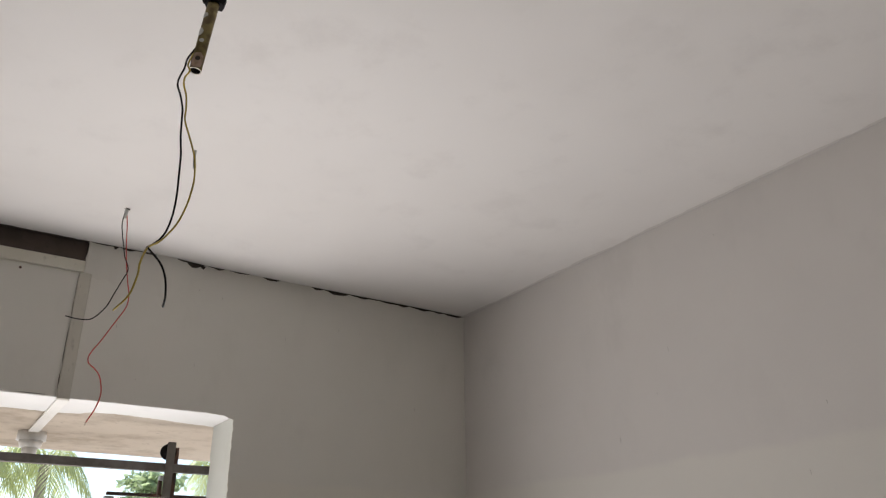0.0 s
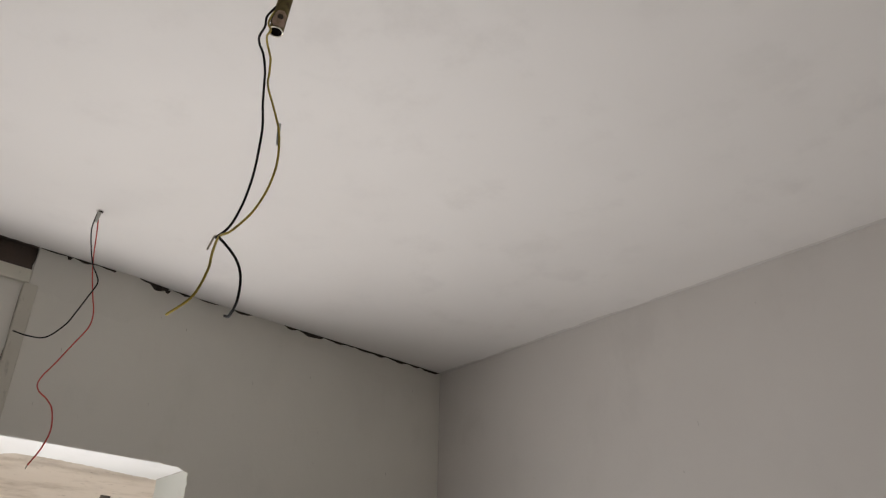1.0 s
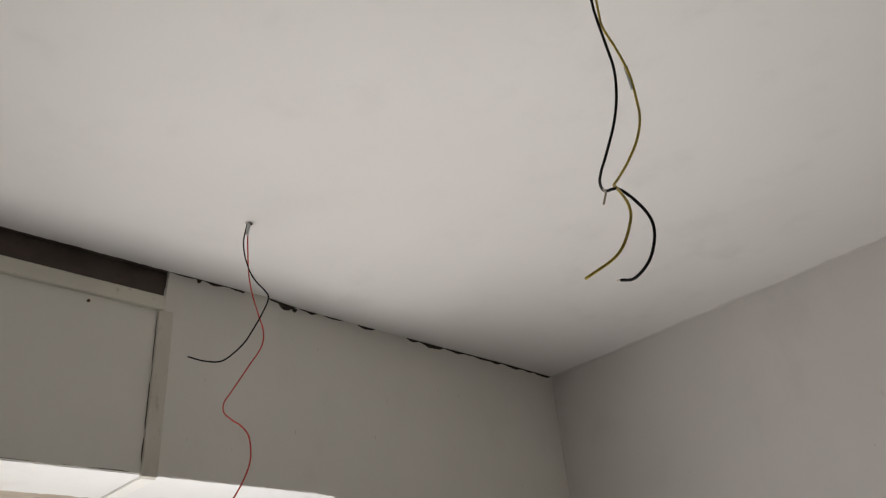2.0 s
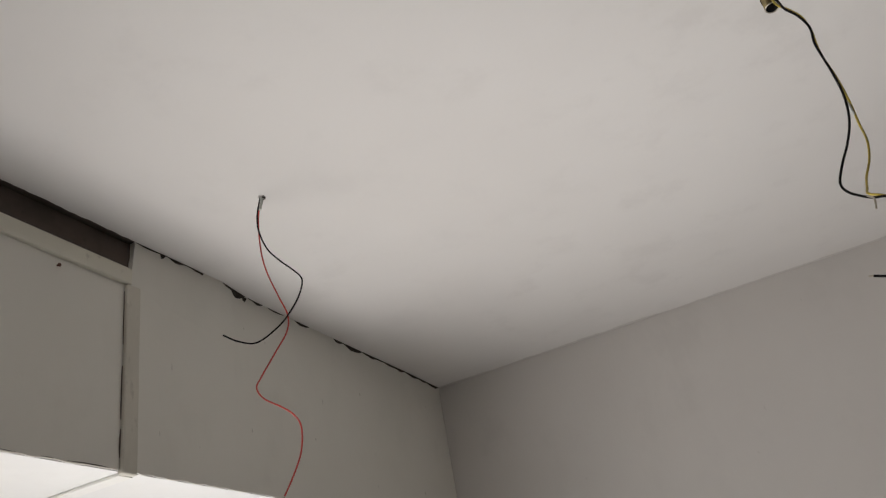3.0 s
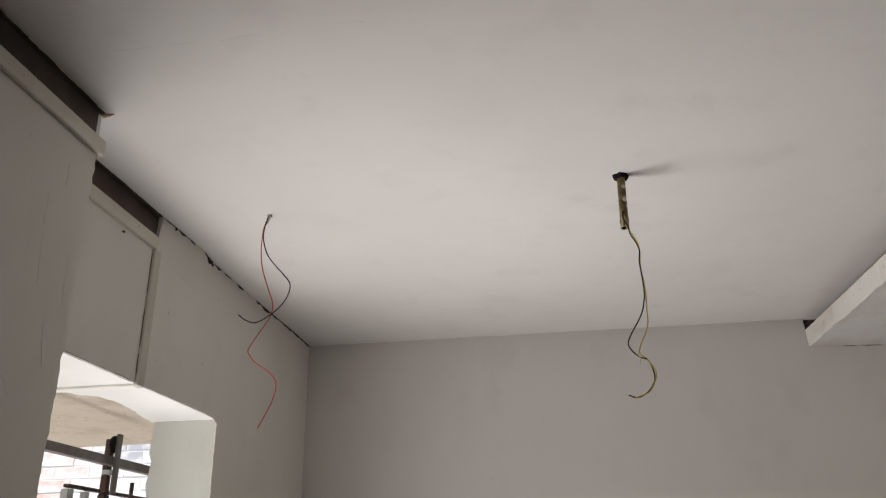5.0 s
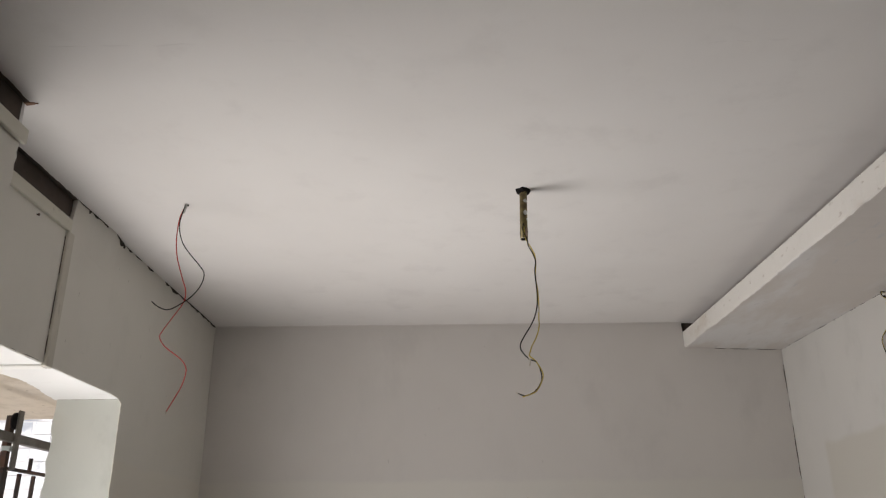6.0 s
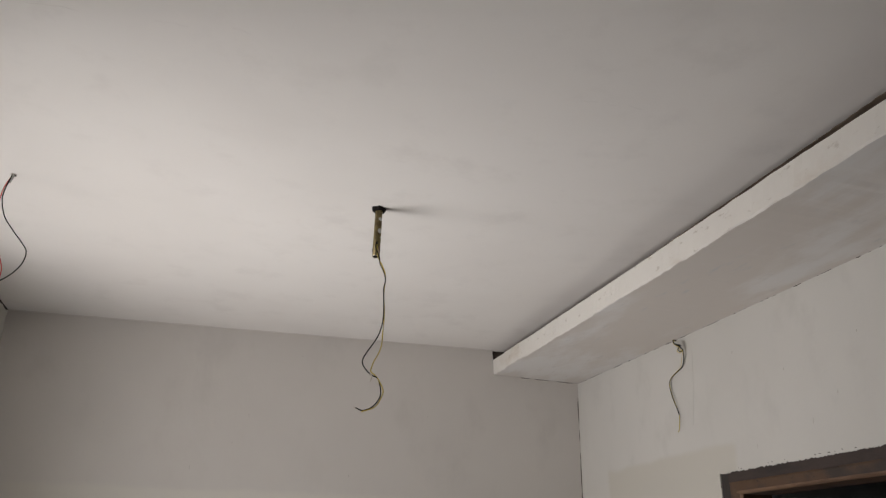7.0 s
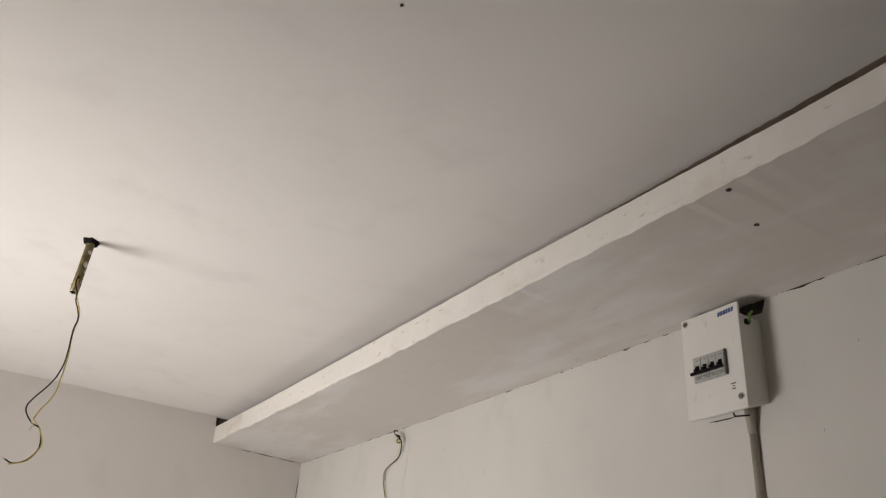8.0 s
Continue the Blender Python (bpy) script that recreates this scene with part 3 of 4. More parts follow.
# crumbs broken out along the plaster over the door
rnd = random.Random(77)
for i in range(18):
    y0 = rnd.uniform(DY0 + 0.02, DY1 - 0.03) if i % 3 else rnd.uniform(DY0 + 0.1, DY0 + 0.45)
    z0, ln = DZ + abs(rnd.gauss(0, 0.0018)) + 0.001, rnd.uniform(0.003, 0.011)
    part("crumb", crack((XR, y0, z0), (XR, y0 + ln, z0 + rnd.uniform(-0.001, 0.003)), 0.0026, (0, 0, 1), (-1, 0, 0), 400 + i, [(0, 1, rnd.uniform(0.5, 1.0))], 0.0005), M_CRACK, wall_door)

# dim passage behind the doorway
passage = tagged(link("wall_passage", slab((XR + 1.5, -1.2, 0), (XR + 1.6, 1.5, 2.6)), M_DIM), "grey wall of the unlit passage", "wall", kind="structure")
part("side_wall", slab((XR + 0.14, -1.3, 0), (XR + 1.6, -1.2, 2.6)), M_DIM, passage)
part("side_wall", slab((XR + 0.14, 1.5, 0), (XR + 1.6, 1.6, 2.6)), M_DIM, passage)
part("passage_ceiling", slab((XR + 0.14, -1.3, 2.6), (XR + 1.6, 1.6, 2.7)), M_DIM, passage)

# doorway
door = thing("door_1", (XR, 0.18, 0), "dark brown wooden door frame with ragged plaster edges", "door frame", kind="structure")
FX0, FX1 = XR + 0.0015, XR + 0.11


def planed_bar(name, a, b, along, inner, material):
    """One bar of the frame: a flat outer half and, towards the opening, a sloped half with a rounded lip."""
    bm = bmesh.new()
    rows = []
    w = inner - along
    n = 40
    for i in range(n + 1):
        p = Vector(a) + (Vector(b) - Vector(a)) * i / n
        wob = 0.0012 * noise.noise((i * 0.5, 3.0, along)) + 0.0006 * noise.noise((i * 1.7, 9.0, along))
        ring = []
        for u, dx in ((0.0, 0.003), (0.03, 0.0), (0.50, 0.0005), (0.56, 0.004), (0.86, 0.011), (0.93, 0.0095), (1.0, 0.014), (1.0, FX1 - FX0), (0.0, FX1 - FX0)):
            c = Vector((FX0 + dx + wob * (dx < 0.05) + (0.0 if name == "head" else 0.0022), p.y, p.z))
            if name == "head":
                c.z = along + w * u
            else:
                c.y = along + w * u
            ring.append(bm.verts.new(c))
        rows.append(ring)
    m = len(rows[0])
    for a2, b2 in zip(rows, rows[1:]):
        for k in range(m):
            f = bm.faces.new((a2[k], a2[(k + 1) % m], b2[(k + 1) % m], b2[k]))
            f.material_index = 0 if k < 2 or k > 6 else 2 if k in (4, 5) else 1
    bm.faces.new(rows[0][::-1])
    bm.faces.new(rows[-1])
    return part(name, bm, [material, M_WOODBROWN, M_WOODLIGHT], door)


planed_bar("head", (FX0, DY0 + 0.040, DZ), (FX0, DY1 - 0.040, DZ), DZ + 0.002, DZ - 0.066, M_WOODHEAD)
planed_bar("jamb", (FX0, 0, 0), (FX0, 0, DZ + 0.001), DY1 + 0.002, DY1 - 0.080, M_WOOD)
planed_bar("jamb", (FX0, 0, 0), (FX0, 0, DZ + 0.001), DY0 - 0.002, DY0 + 0.080, M_WOOD)
leaf = part("door_leaf", slab((FX1 + 0.004, DY1 - 0.125, 0.01), (FX1 + 0.86, DY1 - 0.09, DZ - 0.085), 0.003), M_DOORLEAF, door, "dark red-brown door leaf, standing open")
for z0, z1 in ((0.2, 0.95), (1.1, 1.82)):
    part("panel", slab((FX1 + 0.12, DY1 - 0.133, z0), (FX1 + 0.74, DY1 - 0.1248, z1), 0.006), M_DOORLEAF, leaf)
settle(door)

# concrete loft along the door wall, a hand's width under the ceiling
bm = bmesh.new()
rnd = random.Random(21)
rows = []
N = 260
for i in range(N + 1):
    y = YF - 0.001 + (YB - YF) * i / N
    zb = loft_z(y)
    w = rnd.uniform(-0.0015, 0.0015) + 0.005 * noise.noise((y * 3.0, 1.0, 0.0)) + 0.002 * noise.noise((y * 14.0, 2.0, 0.0))
    w2 = rnd.uniform(-0.0015, 0.0015) + 0.005 * noise.noise((y * 4.0, 4.0, 0.0)) + 0.003 * noise.noise((y * 16.0, 6.0, 0.0))
    thick = 0.056 + 0.012 * min(1.0, max(0.0, (y + 1.0) / 0.7))
    chip = -0.006 * max(0.0, noise.noise((y * 9.0, 8.0, 0.0)) - 0.35)
    rows.append([bm.verts.new(c) for c in ((LOFT_X + 0.004 + w, y, zb + w2 * 0.6), (LOFT_X + w, y, zb + 0.004), (LOFT_X - 0.002 + w2, y, zb + thick - 0.005 + w2 + chip), (LOFT_X + 0.005, y, zb + thick + w2 + chip), (XR, y, zb + thick - 0.006), (XR, y, zb - 0.012 + 0.004 * (YF - y)))])
for a, b in zip(rows, rows[1:]):
    for k in range(6):
        f = bm.faces.new((a[k], a[(k + 1) % 6], b[(k + 1) % 6], b[k]))
        # the loft's top takes the slot's shade colour too, for a warm bounce
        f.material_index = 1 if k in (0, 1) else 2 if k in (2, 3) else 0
bm.faces.new(rows[0][::-1])
bm.faces.new(rows[-1])
loft = tagged(link("loft_shelf", bm, [M_LOFT, M_FASCIA, M_SLOTSHADE]), "thin plastered concrete loft slab fixed along the wall", "loft shelf", kind="structure")
for hx, hy in ((2.043, -0.811), (1.925, -0.853)):
    zb = loft_z(hy) - 0.002 * (hx - LOFT_X) / (XR - LOFT_X)
    part("hole", rod((hx, hy, zb - 0.0012), (hx, hy, zb + 0.01), 0.0045, sides=10), M_CRACK, loft)
part("hole", rod((1.388, -0.742, H - 0.0012), (1.388, -0.742, H + 0.01), 0.0028, sides=10), M_CRACK, ceiling)


# shade over the loft, laid on the ceiling as a brown strip
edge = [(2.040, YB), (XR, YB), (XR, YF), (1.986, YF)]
part("slot_shade_strip", plate(rough_line(edge, [0, 0, 0, 0.0012], 0.012, 24), 2, H - 0.0012, H + 0.002), M_SLOTSHADE, ceiling, "brown strip standing in for shade above the loft")


# cream cable trunking under the raw strip, down the wall and across the soffit
def trunking(name, a, b, label):
    ob = tagged(link(name, slab(a, b, 0.004, 3), M_PVC if b[2] - a[2] < 0.1 else M_PVCWASHED), label, "cable trunking", "cable trunking runs", "structure")
    return ob


trunking("trim_trunking", (PX + 0.0005, YB, 2.556), (PX + 0.011, PY + 0.010, 2.5895), "cream plastic cable trunking along the wall top")
trunking("trim_trunking", (-0.0055, PY + 0.001, 2.556), (0.008, 0.377, 2.5895), "cream plastic cable trunking along the wall top")
trunking("trim_trunking", (-0.0055, 0.366, WIN_T - 0.0075), (0.008, 0.398, 2.5555), "cream plastic cable trunking running down to the window")
so = tagged(link("trim_trunking", slab((-0.545, 0.370, WIN_T - 0.008), (-0.0058, 0.400, WIN_T - 0.0025), 0.0015), M_PVCWHITE), "white plastic cable trunking under the lintel", "cable trunking", "cable trunking runs", "structure")
part("crack", crack((0.0005, 0.3655, WIN_T + 0.02), (0.0005, 0.3655, 2.55), 0.0019, (0, -1, 0), (1, 0, 0), 23, [(0.02, 0.16, 0.8), (0.22, 0.52, 0.7), (0.66, 0.98, 0.2)], 0.0008), M_CEMENT, wall_window)

# nail in the panel
nail = tagged(link("nail", rod((-0.007, 0.222, 2.541), (0.004, 0.222, 2.539), 0.0018, sides=8), M_IRON), "small rusty nail driven into the wall panel", "nail")
bmn = rod((0.004, 0.222, 2.539), (0.0055, 0.222, 2.539), 0.0034, sides=10)
part("head", bmn, M_IRON, nail)

# concrete sunshade outside over the window
edge = rough_line([(-0.955, PY - 0.9), (-0.130, PY - 0.9), (-0.130, 1.215), (-0.965, 1.27)], [0, 0, 0.006, 0.004], 0.05, 31)
sunshade = tagged(link("sunshade", plate(edge, 2, WIN_T + 0.002, WIN_T + 0.07), M_SHADE), "weathered bare concrete sunshade slab over the window", "sunshade", kind="structure")

# ---- things on the ceiling ----
BASE, TIP = Vector((1.168, 0.354, H)), Vector((1.1635, 0.340, 2.507))
fan_rod = thing("fan_rod", BASE, "brass-coloured ceiling fan down rod with paint daubs and no fan", "fan rod")
bm = bmesh.new()
down = (TIP - BASE).normalized()
turn = down.to_track_quat("Z", "Y").to_matrix().to_4x4()
R0, R1 = 0.0094, 0.0080
SL = BASE + down * 0.004
ring = []
segs = 28
for dist, r in ((0.0, R0), ((TIP - SL).length, R0), ((TIP - SL).length, R1), (0.02, R1)):
    ring.append([bm.verts.new(SL + down * dist + turn.to_3x3() @ Vector((r * math.cos(2 * math.pi * k / segs), r * math.sin(2 * math.pi * k / segs), 0))) for k in range(segs)])
for a, b in zip(ring, ring[1:]):
    for k in range(segs):
        bm.faces.new((a[k], a[(k + 1) % segs], b[(k + 1) % segs], b[k]))
bm.faces.new(ring[-1])
bm.faces.ensure_lookup_table()
# bore faces coloured black for the shade inside the pipe
for f in bm.faces[2 * segs:]:
    f.material_index = 1
pipe = part("pipe", bm, [M_ROD, M_BLACK], fan_rod, "brass-coloured steel pipe", smooth=True)
pipe.data.polygons[0].use_smooth = True
side_u, side_v = turn.to_3x3() @ Vector((1, 0, 0)), turn.to_3x3() @ Vector((0, 1, 0))
# highlight on the pipe's rim, put in as a pale ring
part("rim", tube([TIP + down * 0.0004 + (R0 - 0.0006) * (side_u * math.cos(a) + side_v * math.sin(a)) for a in [2 * math.pi * k / 24 for k in range(25)]], 0.0009, 6, 2), M_RIMGLINT, fan_rod, "pipe rim, pale for its highlight", True)
# ragged black seal at the ceiling
bm = bmesh.new()
rnd = random.Random(33)
lo, hi = [], []
for k in range(22):
    a = 2 * math.pi * k / 22
    r = 0.0192 * rnd.uniform(0.82, 1.15)
    hi.append(bm.verts.new((BASE.x + r * math.cos(a), BASE.y + r * math.sin(a), H + 0.001)))
    lo.append(bm.verts.new((BASE.x + 0.8 * r * math.cos(a), BASE.y + 0.8 * r * math.sin(a), H - 0.0095 * rnd.uniform(0.75, 1.15))))
for k in range(22):
    bm.faces.new((hi[k], hi[(k + 1) % 22], lo[(k + 1) % 22], lo[k]))
bm.faces.new(lo)
bm.faces.new(hi[::-1])
part("seal", bm, M_BLACK, fan_rod, "ragged black ceiling seal")


def daub(along, angle, high, wide, seed, material, name="paint_daub", lift=0.0007):
    """A patch that hugs the pipe."""
    rnd = random.Random(seed)
    bm = bmesh.new()
    cols = []
    for i in range(9):
        u = -1 + 2 * i / 8
        a = angle + u * wide
        half = high * math.sqrt(max(0.02, 1 - u * u)) * rnd.uniform(0.8, 1.15)
        c = []
        for s in (-1, 1):
            for r in (R0 + lift, R0 - 0.0005):
                c.append(bm.verts.new(SL + down * (along + s * half) + turn.to_3x3() @ Vector((r * math.cos(a), r * math.sin(a), 0))))
        cols.append((c[0], c[2], c[3], c[1]))
    for a, b in zip(cols, cols[1:]):
        for k in range(4):
            bm.faces.new((a[k], a[(k + 1) % 4], b[(k + 1) % 4], b[k]))
    bm.faces.new(cols[0][::-1])
    bm.faces.new(cols[-1])
    return part(name, bm, material, fan_rod)


def facing(x, y):
    """The angle round the pipe that looks towards the plan point x, y."""
    d = turn.to_3x3().inverted() @ (Vector((x, y, BASE.z - 0.06)) - BASE)
    return math.atan2(d.y, d.x)


for i, (along, high) in enumerate(((0.032, 0.0050), (0.066, 0.0070))):
    daub(along, facing(1.55, -0.45), high, 0.55, 40 + i, M_DAUB)
daub(0.084, facing(2.2, -0.2), 0.004, 0.4, 44, M_DAUB)
daub(0.122, facing(2.2, 0.0), 0.017, 1.1, 45, M_RUST, "rust_patch", 0.0004)
for ax, ay in ((2.1, 0.05), (0.3, 0.68)):
    daub(0.119, facing(ax, ay), 0.0042, 0.40, 46, M_CRACK, "bolt_hole")
daub(0.112, facing(1.06, -0.6), 0.015, 0.22, 47, M_CRACK, "slot")
settle(fan_rod)

wires = thing("fan_wires", TIP, "black and yellow supply wires hanging loose from the fan rod", "wire")
FB = [(1.1625, 0.3345, 2.5450), (1.1605, 0.3265, 2.5260), (1.1692, 0.3221, 2.5000), (1.1711, 0.3164, 2.4800), (1.1802, 0.3137, 2.4600), (1.1870, 0.3183, 2.4400), (1.1848, 0.3246, 2.4200), (1.1857, 0.3258, 2.4000), (1.1876, 0.3273, 2.3700), (1.1877, 0.3312, 2.3400), (1.1818, 0.3338, 2.3100), (1.1702, 0.3373, 2.2850), (1.1542, 0.3391, 2.2600), (1.1438, 0.3360, 2.2380), (1.1462, 0.3274, 2.2200), (1.1610, 0.3110, 2.1985), (1.1774, 0.3080, 2.1900), (1.1880, 0.3235, 2.1690), (1.1882, 0.3329, 2.1500), (1.1736, 0.3403, 2.1295), (1.1518, 0.3440, 2.1200), (1.1345, 0.3470, 2.1260)]
FY = [(1.1640, 0.3350, 2.5410), (1.1650, 0.3277, 2.5136), (1.1684, 0.3308, 2.5000), (1.1769, 0.3234, 2.4800), (1.1853, 0.3218, 2.4600), (1.1884, 0.3269, 2.4400), (1.1869, 0.3294, 2.4200), (1.1867, 0.3303, 2.4000), (1.1912, 0.3396, 2.3700), (1.1931, 0.3496, 2.3400), (1.1920, 0.3536, 2.3100), (1.1911, 0.3524, 2.2850), (1.1835, 0.3489, 2.2600), (1.1719, 0.3426, 2.2380), (1.1655, 0.3320, 2.2200), (1.1632, 0.3235, 2.2086), (1.1758, 0.3074, 2.1915), (1.1888, 0.2980, 2.1635), (1.1864, 0.2975, 2.1454), (1.1710, 0.2930, 2.1202), (1.1400, 0.2820, 2.1060)]
part("black_wire", tube(FB, 0.0015), M_WBLACK, wires, "black insulated wire", True)
part("yellow_wire", tube(FY, 0.0014), M_WYELLOW, wires, "dirty yellow insulated wire", True)
sleeve = part("sleeve", rod((1.1912, 0.3500, 2.352), (1.1912, 0.3508, 2.322), 0.0022, 0.0014, 10), M_DAUB, wires, "scrap of pale tape", True)
part("bare_end", tube([(1.159, 0.311, 2.2015), (1.163, 0.307, 2.194), (1.160, 0.304, 2.181)], 0.0011), M_COPPER, wires, "stripped strands", True)
part("bare_end", tube([(1.1345, 0.3470, 2.1260), (1.1325, 0.3475, 2.1268), (1.130, 0.348, 2.1275)], 0.0010), M_COPPER, wires, "stripped strands", True)
settle(wires)

hang = thing("hanging_wires", (0.281, 0.417, H), "red and black lighting wires hanging from a ceiling hole", "wire")
RW = [(0.2815, 0.4165, 2.655), (0.2780, 0.4170, 2.640), (0.2650, 0.4250, 2.609), (0.2609, 0.4319, 2.5528), (0.266, 0.4379, 2.5068), (0.2825, 0.4447, 2.4538), (0.2946, 0.4501, 2.4162), (0.2918, 0.4488, 2.3853), (0.279, 0.431, 2.3469),
      (0.2623, 0.4077, 2.2988), (0.2630, 0.3960, 2.2790), (0.2844, 0.3850, 2.2532), (0.3154, 0.3840, 2.231), (0.33, 0.3968, 2.2159), (0.3329, 0.4093, 2.1977), (0.3223, 0.4187, 2.1648), (0.3093, 0.4143, 2.133), (0.2990, 0.4010, 2.1010)]
BW = [(0.2830, 0.4150, 2.655), (0.2800, 0.4130, 2.640), (0.2738, 0.4110, 2.6082), (0.2708, 0.4166, 2.5793), (0.2816, 0.4230, 2.5409), (0.3059, 0.4250, 2.5075), (0.3283, 0.4293, 2.4821), (0.3440, 0.4300, 2.4584), (0.3440, 0.4180, 2.4241), (0.3300, 0.4080, 2.394),
      (0.3094, 0.4000, 2.3713), (0.2835, 0.3780, 2.3465), (0.2690, 0.3500, 2.3450), (0.2620, 0.3220, 2.3500)]
part("red_wire", tube(RW, 0.0014), M_WRED, hang, "thin red insulated wire", True)
part("black_wire", tube(BW, 0.0014), M_WBLACK, hang, "thin black insulated wire", True)
part("bare_end", tube([(0.2990, 0.4010, 2.1010), (0.2985, 0.4000, 2.098), (0.2983, 0.3998, 2.094)], 0.0009), M_COPPER, hang, "", True)
bm = bmesh.new()
rnd = random.Random(51)
vs = [bm.verts.new((0.283 + 0.008 * rnd.uniform(0.6, 1.2) * math.cos(k), 0.417 + 0.008 * rnd.uniform(0.6, 1.2) * math.sin(k), H - 0.0012)) for k in [2 * math.pi * j / 11 for j in range(11)]]
f = bm.faces.new(vs)
top = bmesh.ops.extrude_face_region(bm, geom=[f])
for v in top["geom"]:
    if isinstance(v, bmesh.types.BMVert):
        v.co.z = H + 0.004
part("hole_rim", bm, M_MORTAR, hang, "crumbled plaster round the hole")
part("tie", rod((0.2815, 0.4165, H - 0.001), (0.2775, 0.4150, H - 0.026), 0.0044, 0.0030, 10), M_DAUB, hang, "pale tie at the hole")
part("conduit_stub", rod((0.284, 0.418, H + 0.003), (0.284, 0.418, H - 0.003), 0.0045, sides=12), M_CRACK, hang)
settle(hang)

# ---- things on the door wall ----
wt = thing("wall_wires", (XR - 0.003, 0.822, 2.51), "twisted pale wires hanging from a hole under the loft", "wire")
X = XR - 0.012
WA = [(XR + 0.01, 0.822, 2.506), (X + 0.002, 0.826, 2.512), (X - 0.004, 0.808, 2.492), (X, 0.775, 2.470), (X + 0.003, 0.772, 2.442), (X + 0.004, 0.789, 2.412), (X + 0.004, 0.850, 2.395), (X + 0.004, 0.878, 2.372), (X + 0.005, 0.868, 2.325), (X + 0.005, 0.850, 2.290),
      (X + 0.006, 0.838, 2.262), (X + 0.005, 0.836, 2.240)]
WB = [(XR + 0.01, 0.818, 2.510), (X - 0.004, 0.820, 2.502), (X - 0.008, 0.790, 2.478), (X - 0.004, 0.764, 2.462), (X - 0.002, 0.778, 2.436), (X, 0.796, 2.410), (X + 0.001, 0.852, 2.391), (X + 0.002, 0.874, 2.368), (X + 0.004, 0.862, 2.322), (X + 0.004, 0.846, 2.285)]
part("black_wire", tube(WA[:-1], 0.0017), M_WBLACK, wt, "black wire daubed with whitewash", True)
part("yellow_wire", tube(WB, 0.0006), M_WYELLOW, wt, "yellow wire daubed with whitewash", True)
part("yellow_end", tube([WA[-2], (X + 0.004, 0.837, 2.238), (X + 0.003, 0.840, 2.218), (X + 0.003, 0.848, 2.206)], 0.0012), M_WYELLOW, wt, "", True)
KNOT = [(X - 0.002, 0.806, 2.494), (X - 0.010, 0.790, 2.488), (X - 0.006, 0.774, 2.478), (X - 0.012, 0.764, 2.468), (X - 0.004, 0.760, 2.461), (X - 0.011, 0.769, 2.457), (X - 0.012, 0.779, 2.467), (X - 0.005, 0.783, 2.476), (X - 0.012, 0.771, 2.481), (X - 0.010, 0.760, 2.474)]
part("knot", tube(KNOT, 0.0015), M_WBLACK, wt, "", True)
part("knot_wrap", tube([(p[0] - 0.002, p[1] + 0.003, p[2] - 0.004) for p in KNOT[1:8]], 0.0011), M_WYELLOW, wt, "", True)
for u, v in (((X + 0.006, 0.8775, 2.378), (X + 0.006, 0.8745, 2.352)), ((X + 0.006, 0.8630, 2.312), (X + 0.006, 0.8560, 2.300))):
    part("whitewash_daub", rod(u, v, 0.0021, sides=8), M_DAUB, wt)
for u, v in (((X + 0.005, 0.852, 2.293), (X + 0.006, 0.846, 2.280)), ((X + 0.006, 0.841, 2.268), (X + 0.006, 0.8385, 2.258)), ((X + 0.004, 0.775, 2.445), (X + 0.004, 0.781, 2.428))):
    part("whitewash_daub", rod(u, v, 0.0018, sides=8), M_DAUB, wt)
part("stub", rod((X + 0.006, 0.823, 2.5385), (X + 0.004, 0.826, 2.508), 0.0016, sides=8), M_WYELLOW, wt)
settle(wt)

# breaker box
BX, BY0, BY1, BZ0, BZ1 = XR - 0.064, -0.621, -0.481, 2.264, 2.473
board = thing("breaker_box", (XR, -0.55, BZ0), "white powder-coated steel breaker box fixed below the loft", "breaker box")
bm = slab((BX + 0.004, BY0 + 0.002, BZ0 + 0.002), (XR + 0.001, BY1 - 0.002, BZ1 - 0.022))
for v in bm.verts:
    if v.co.x > XR - 0.01 and v.co.z < BZ0 + 0.01:
        v.co.z += 0.019
bmesh.ops.bevel(bm, geom=bm.edges[:], offset=0.002, segments=2, affect='EDGES', profile=0.6)
part("body", bm, M_STEEL, board)
cover = part("cover", slab((BX - 0.002, BY0, BZ0), (BX + 0.0035, BY1, BZ1), 0.0015), M_STEEL, board, "flat white front cover")
for yy, zz in ((-0.492, 2.463), (-0.608, 2.287)):
    s = part("screw", rod((BX - 0.0045, yy, zz), (BX - 0.001, yy, zz), 0.0042, sides=14), M_BAR, board)
    part("screw_hole", rod((BX - 0.0024, yy, zz), (BX - 0.0018, yy, zz), 0.0070, sides=14), M_BREAKER, board)
MY0, MY1, MZ0, MZ1 = -0.5815, -0.506, 2.336, 2.384
part("breaker_bezel", slab((BX - 0.004, MY0 - 0.001, MZ0 - 0.002), (BX - 0.001, MY1 + 0.001, MZ1 + 0.002), 0.001), M_BREAKER, board, "grey breaker window")
part("bezel_shade", slab((BX - 0.0075, MY0 - 0.0040, MZ0 - 0.001), (BX - 0.001, MY0 - 0.0005, MZ1 + 0.001), 0.0008), M_PRINT, board, "dark edge of the breaker window")
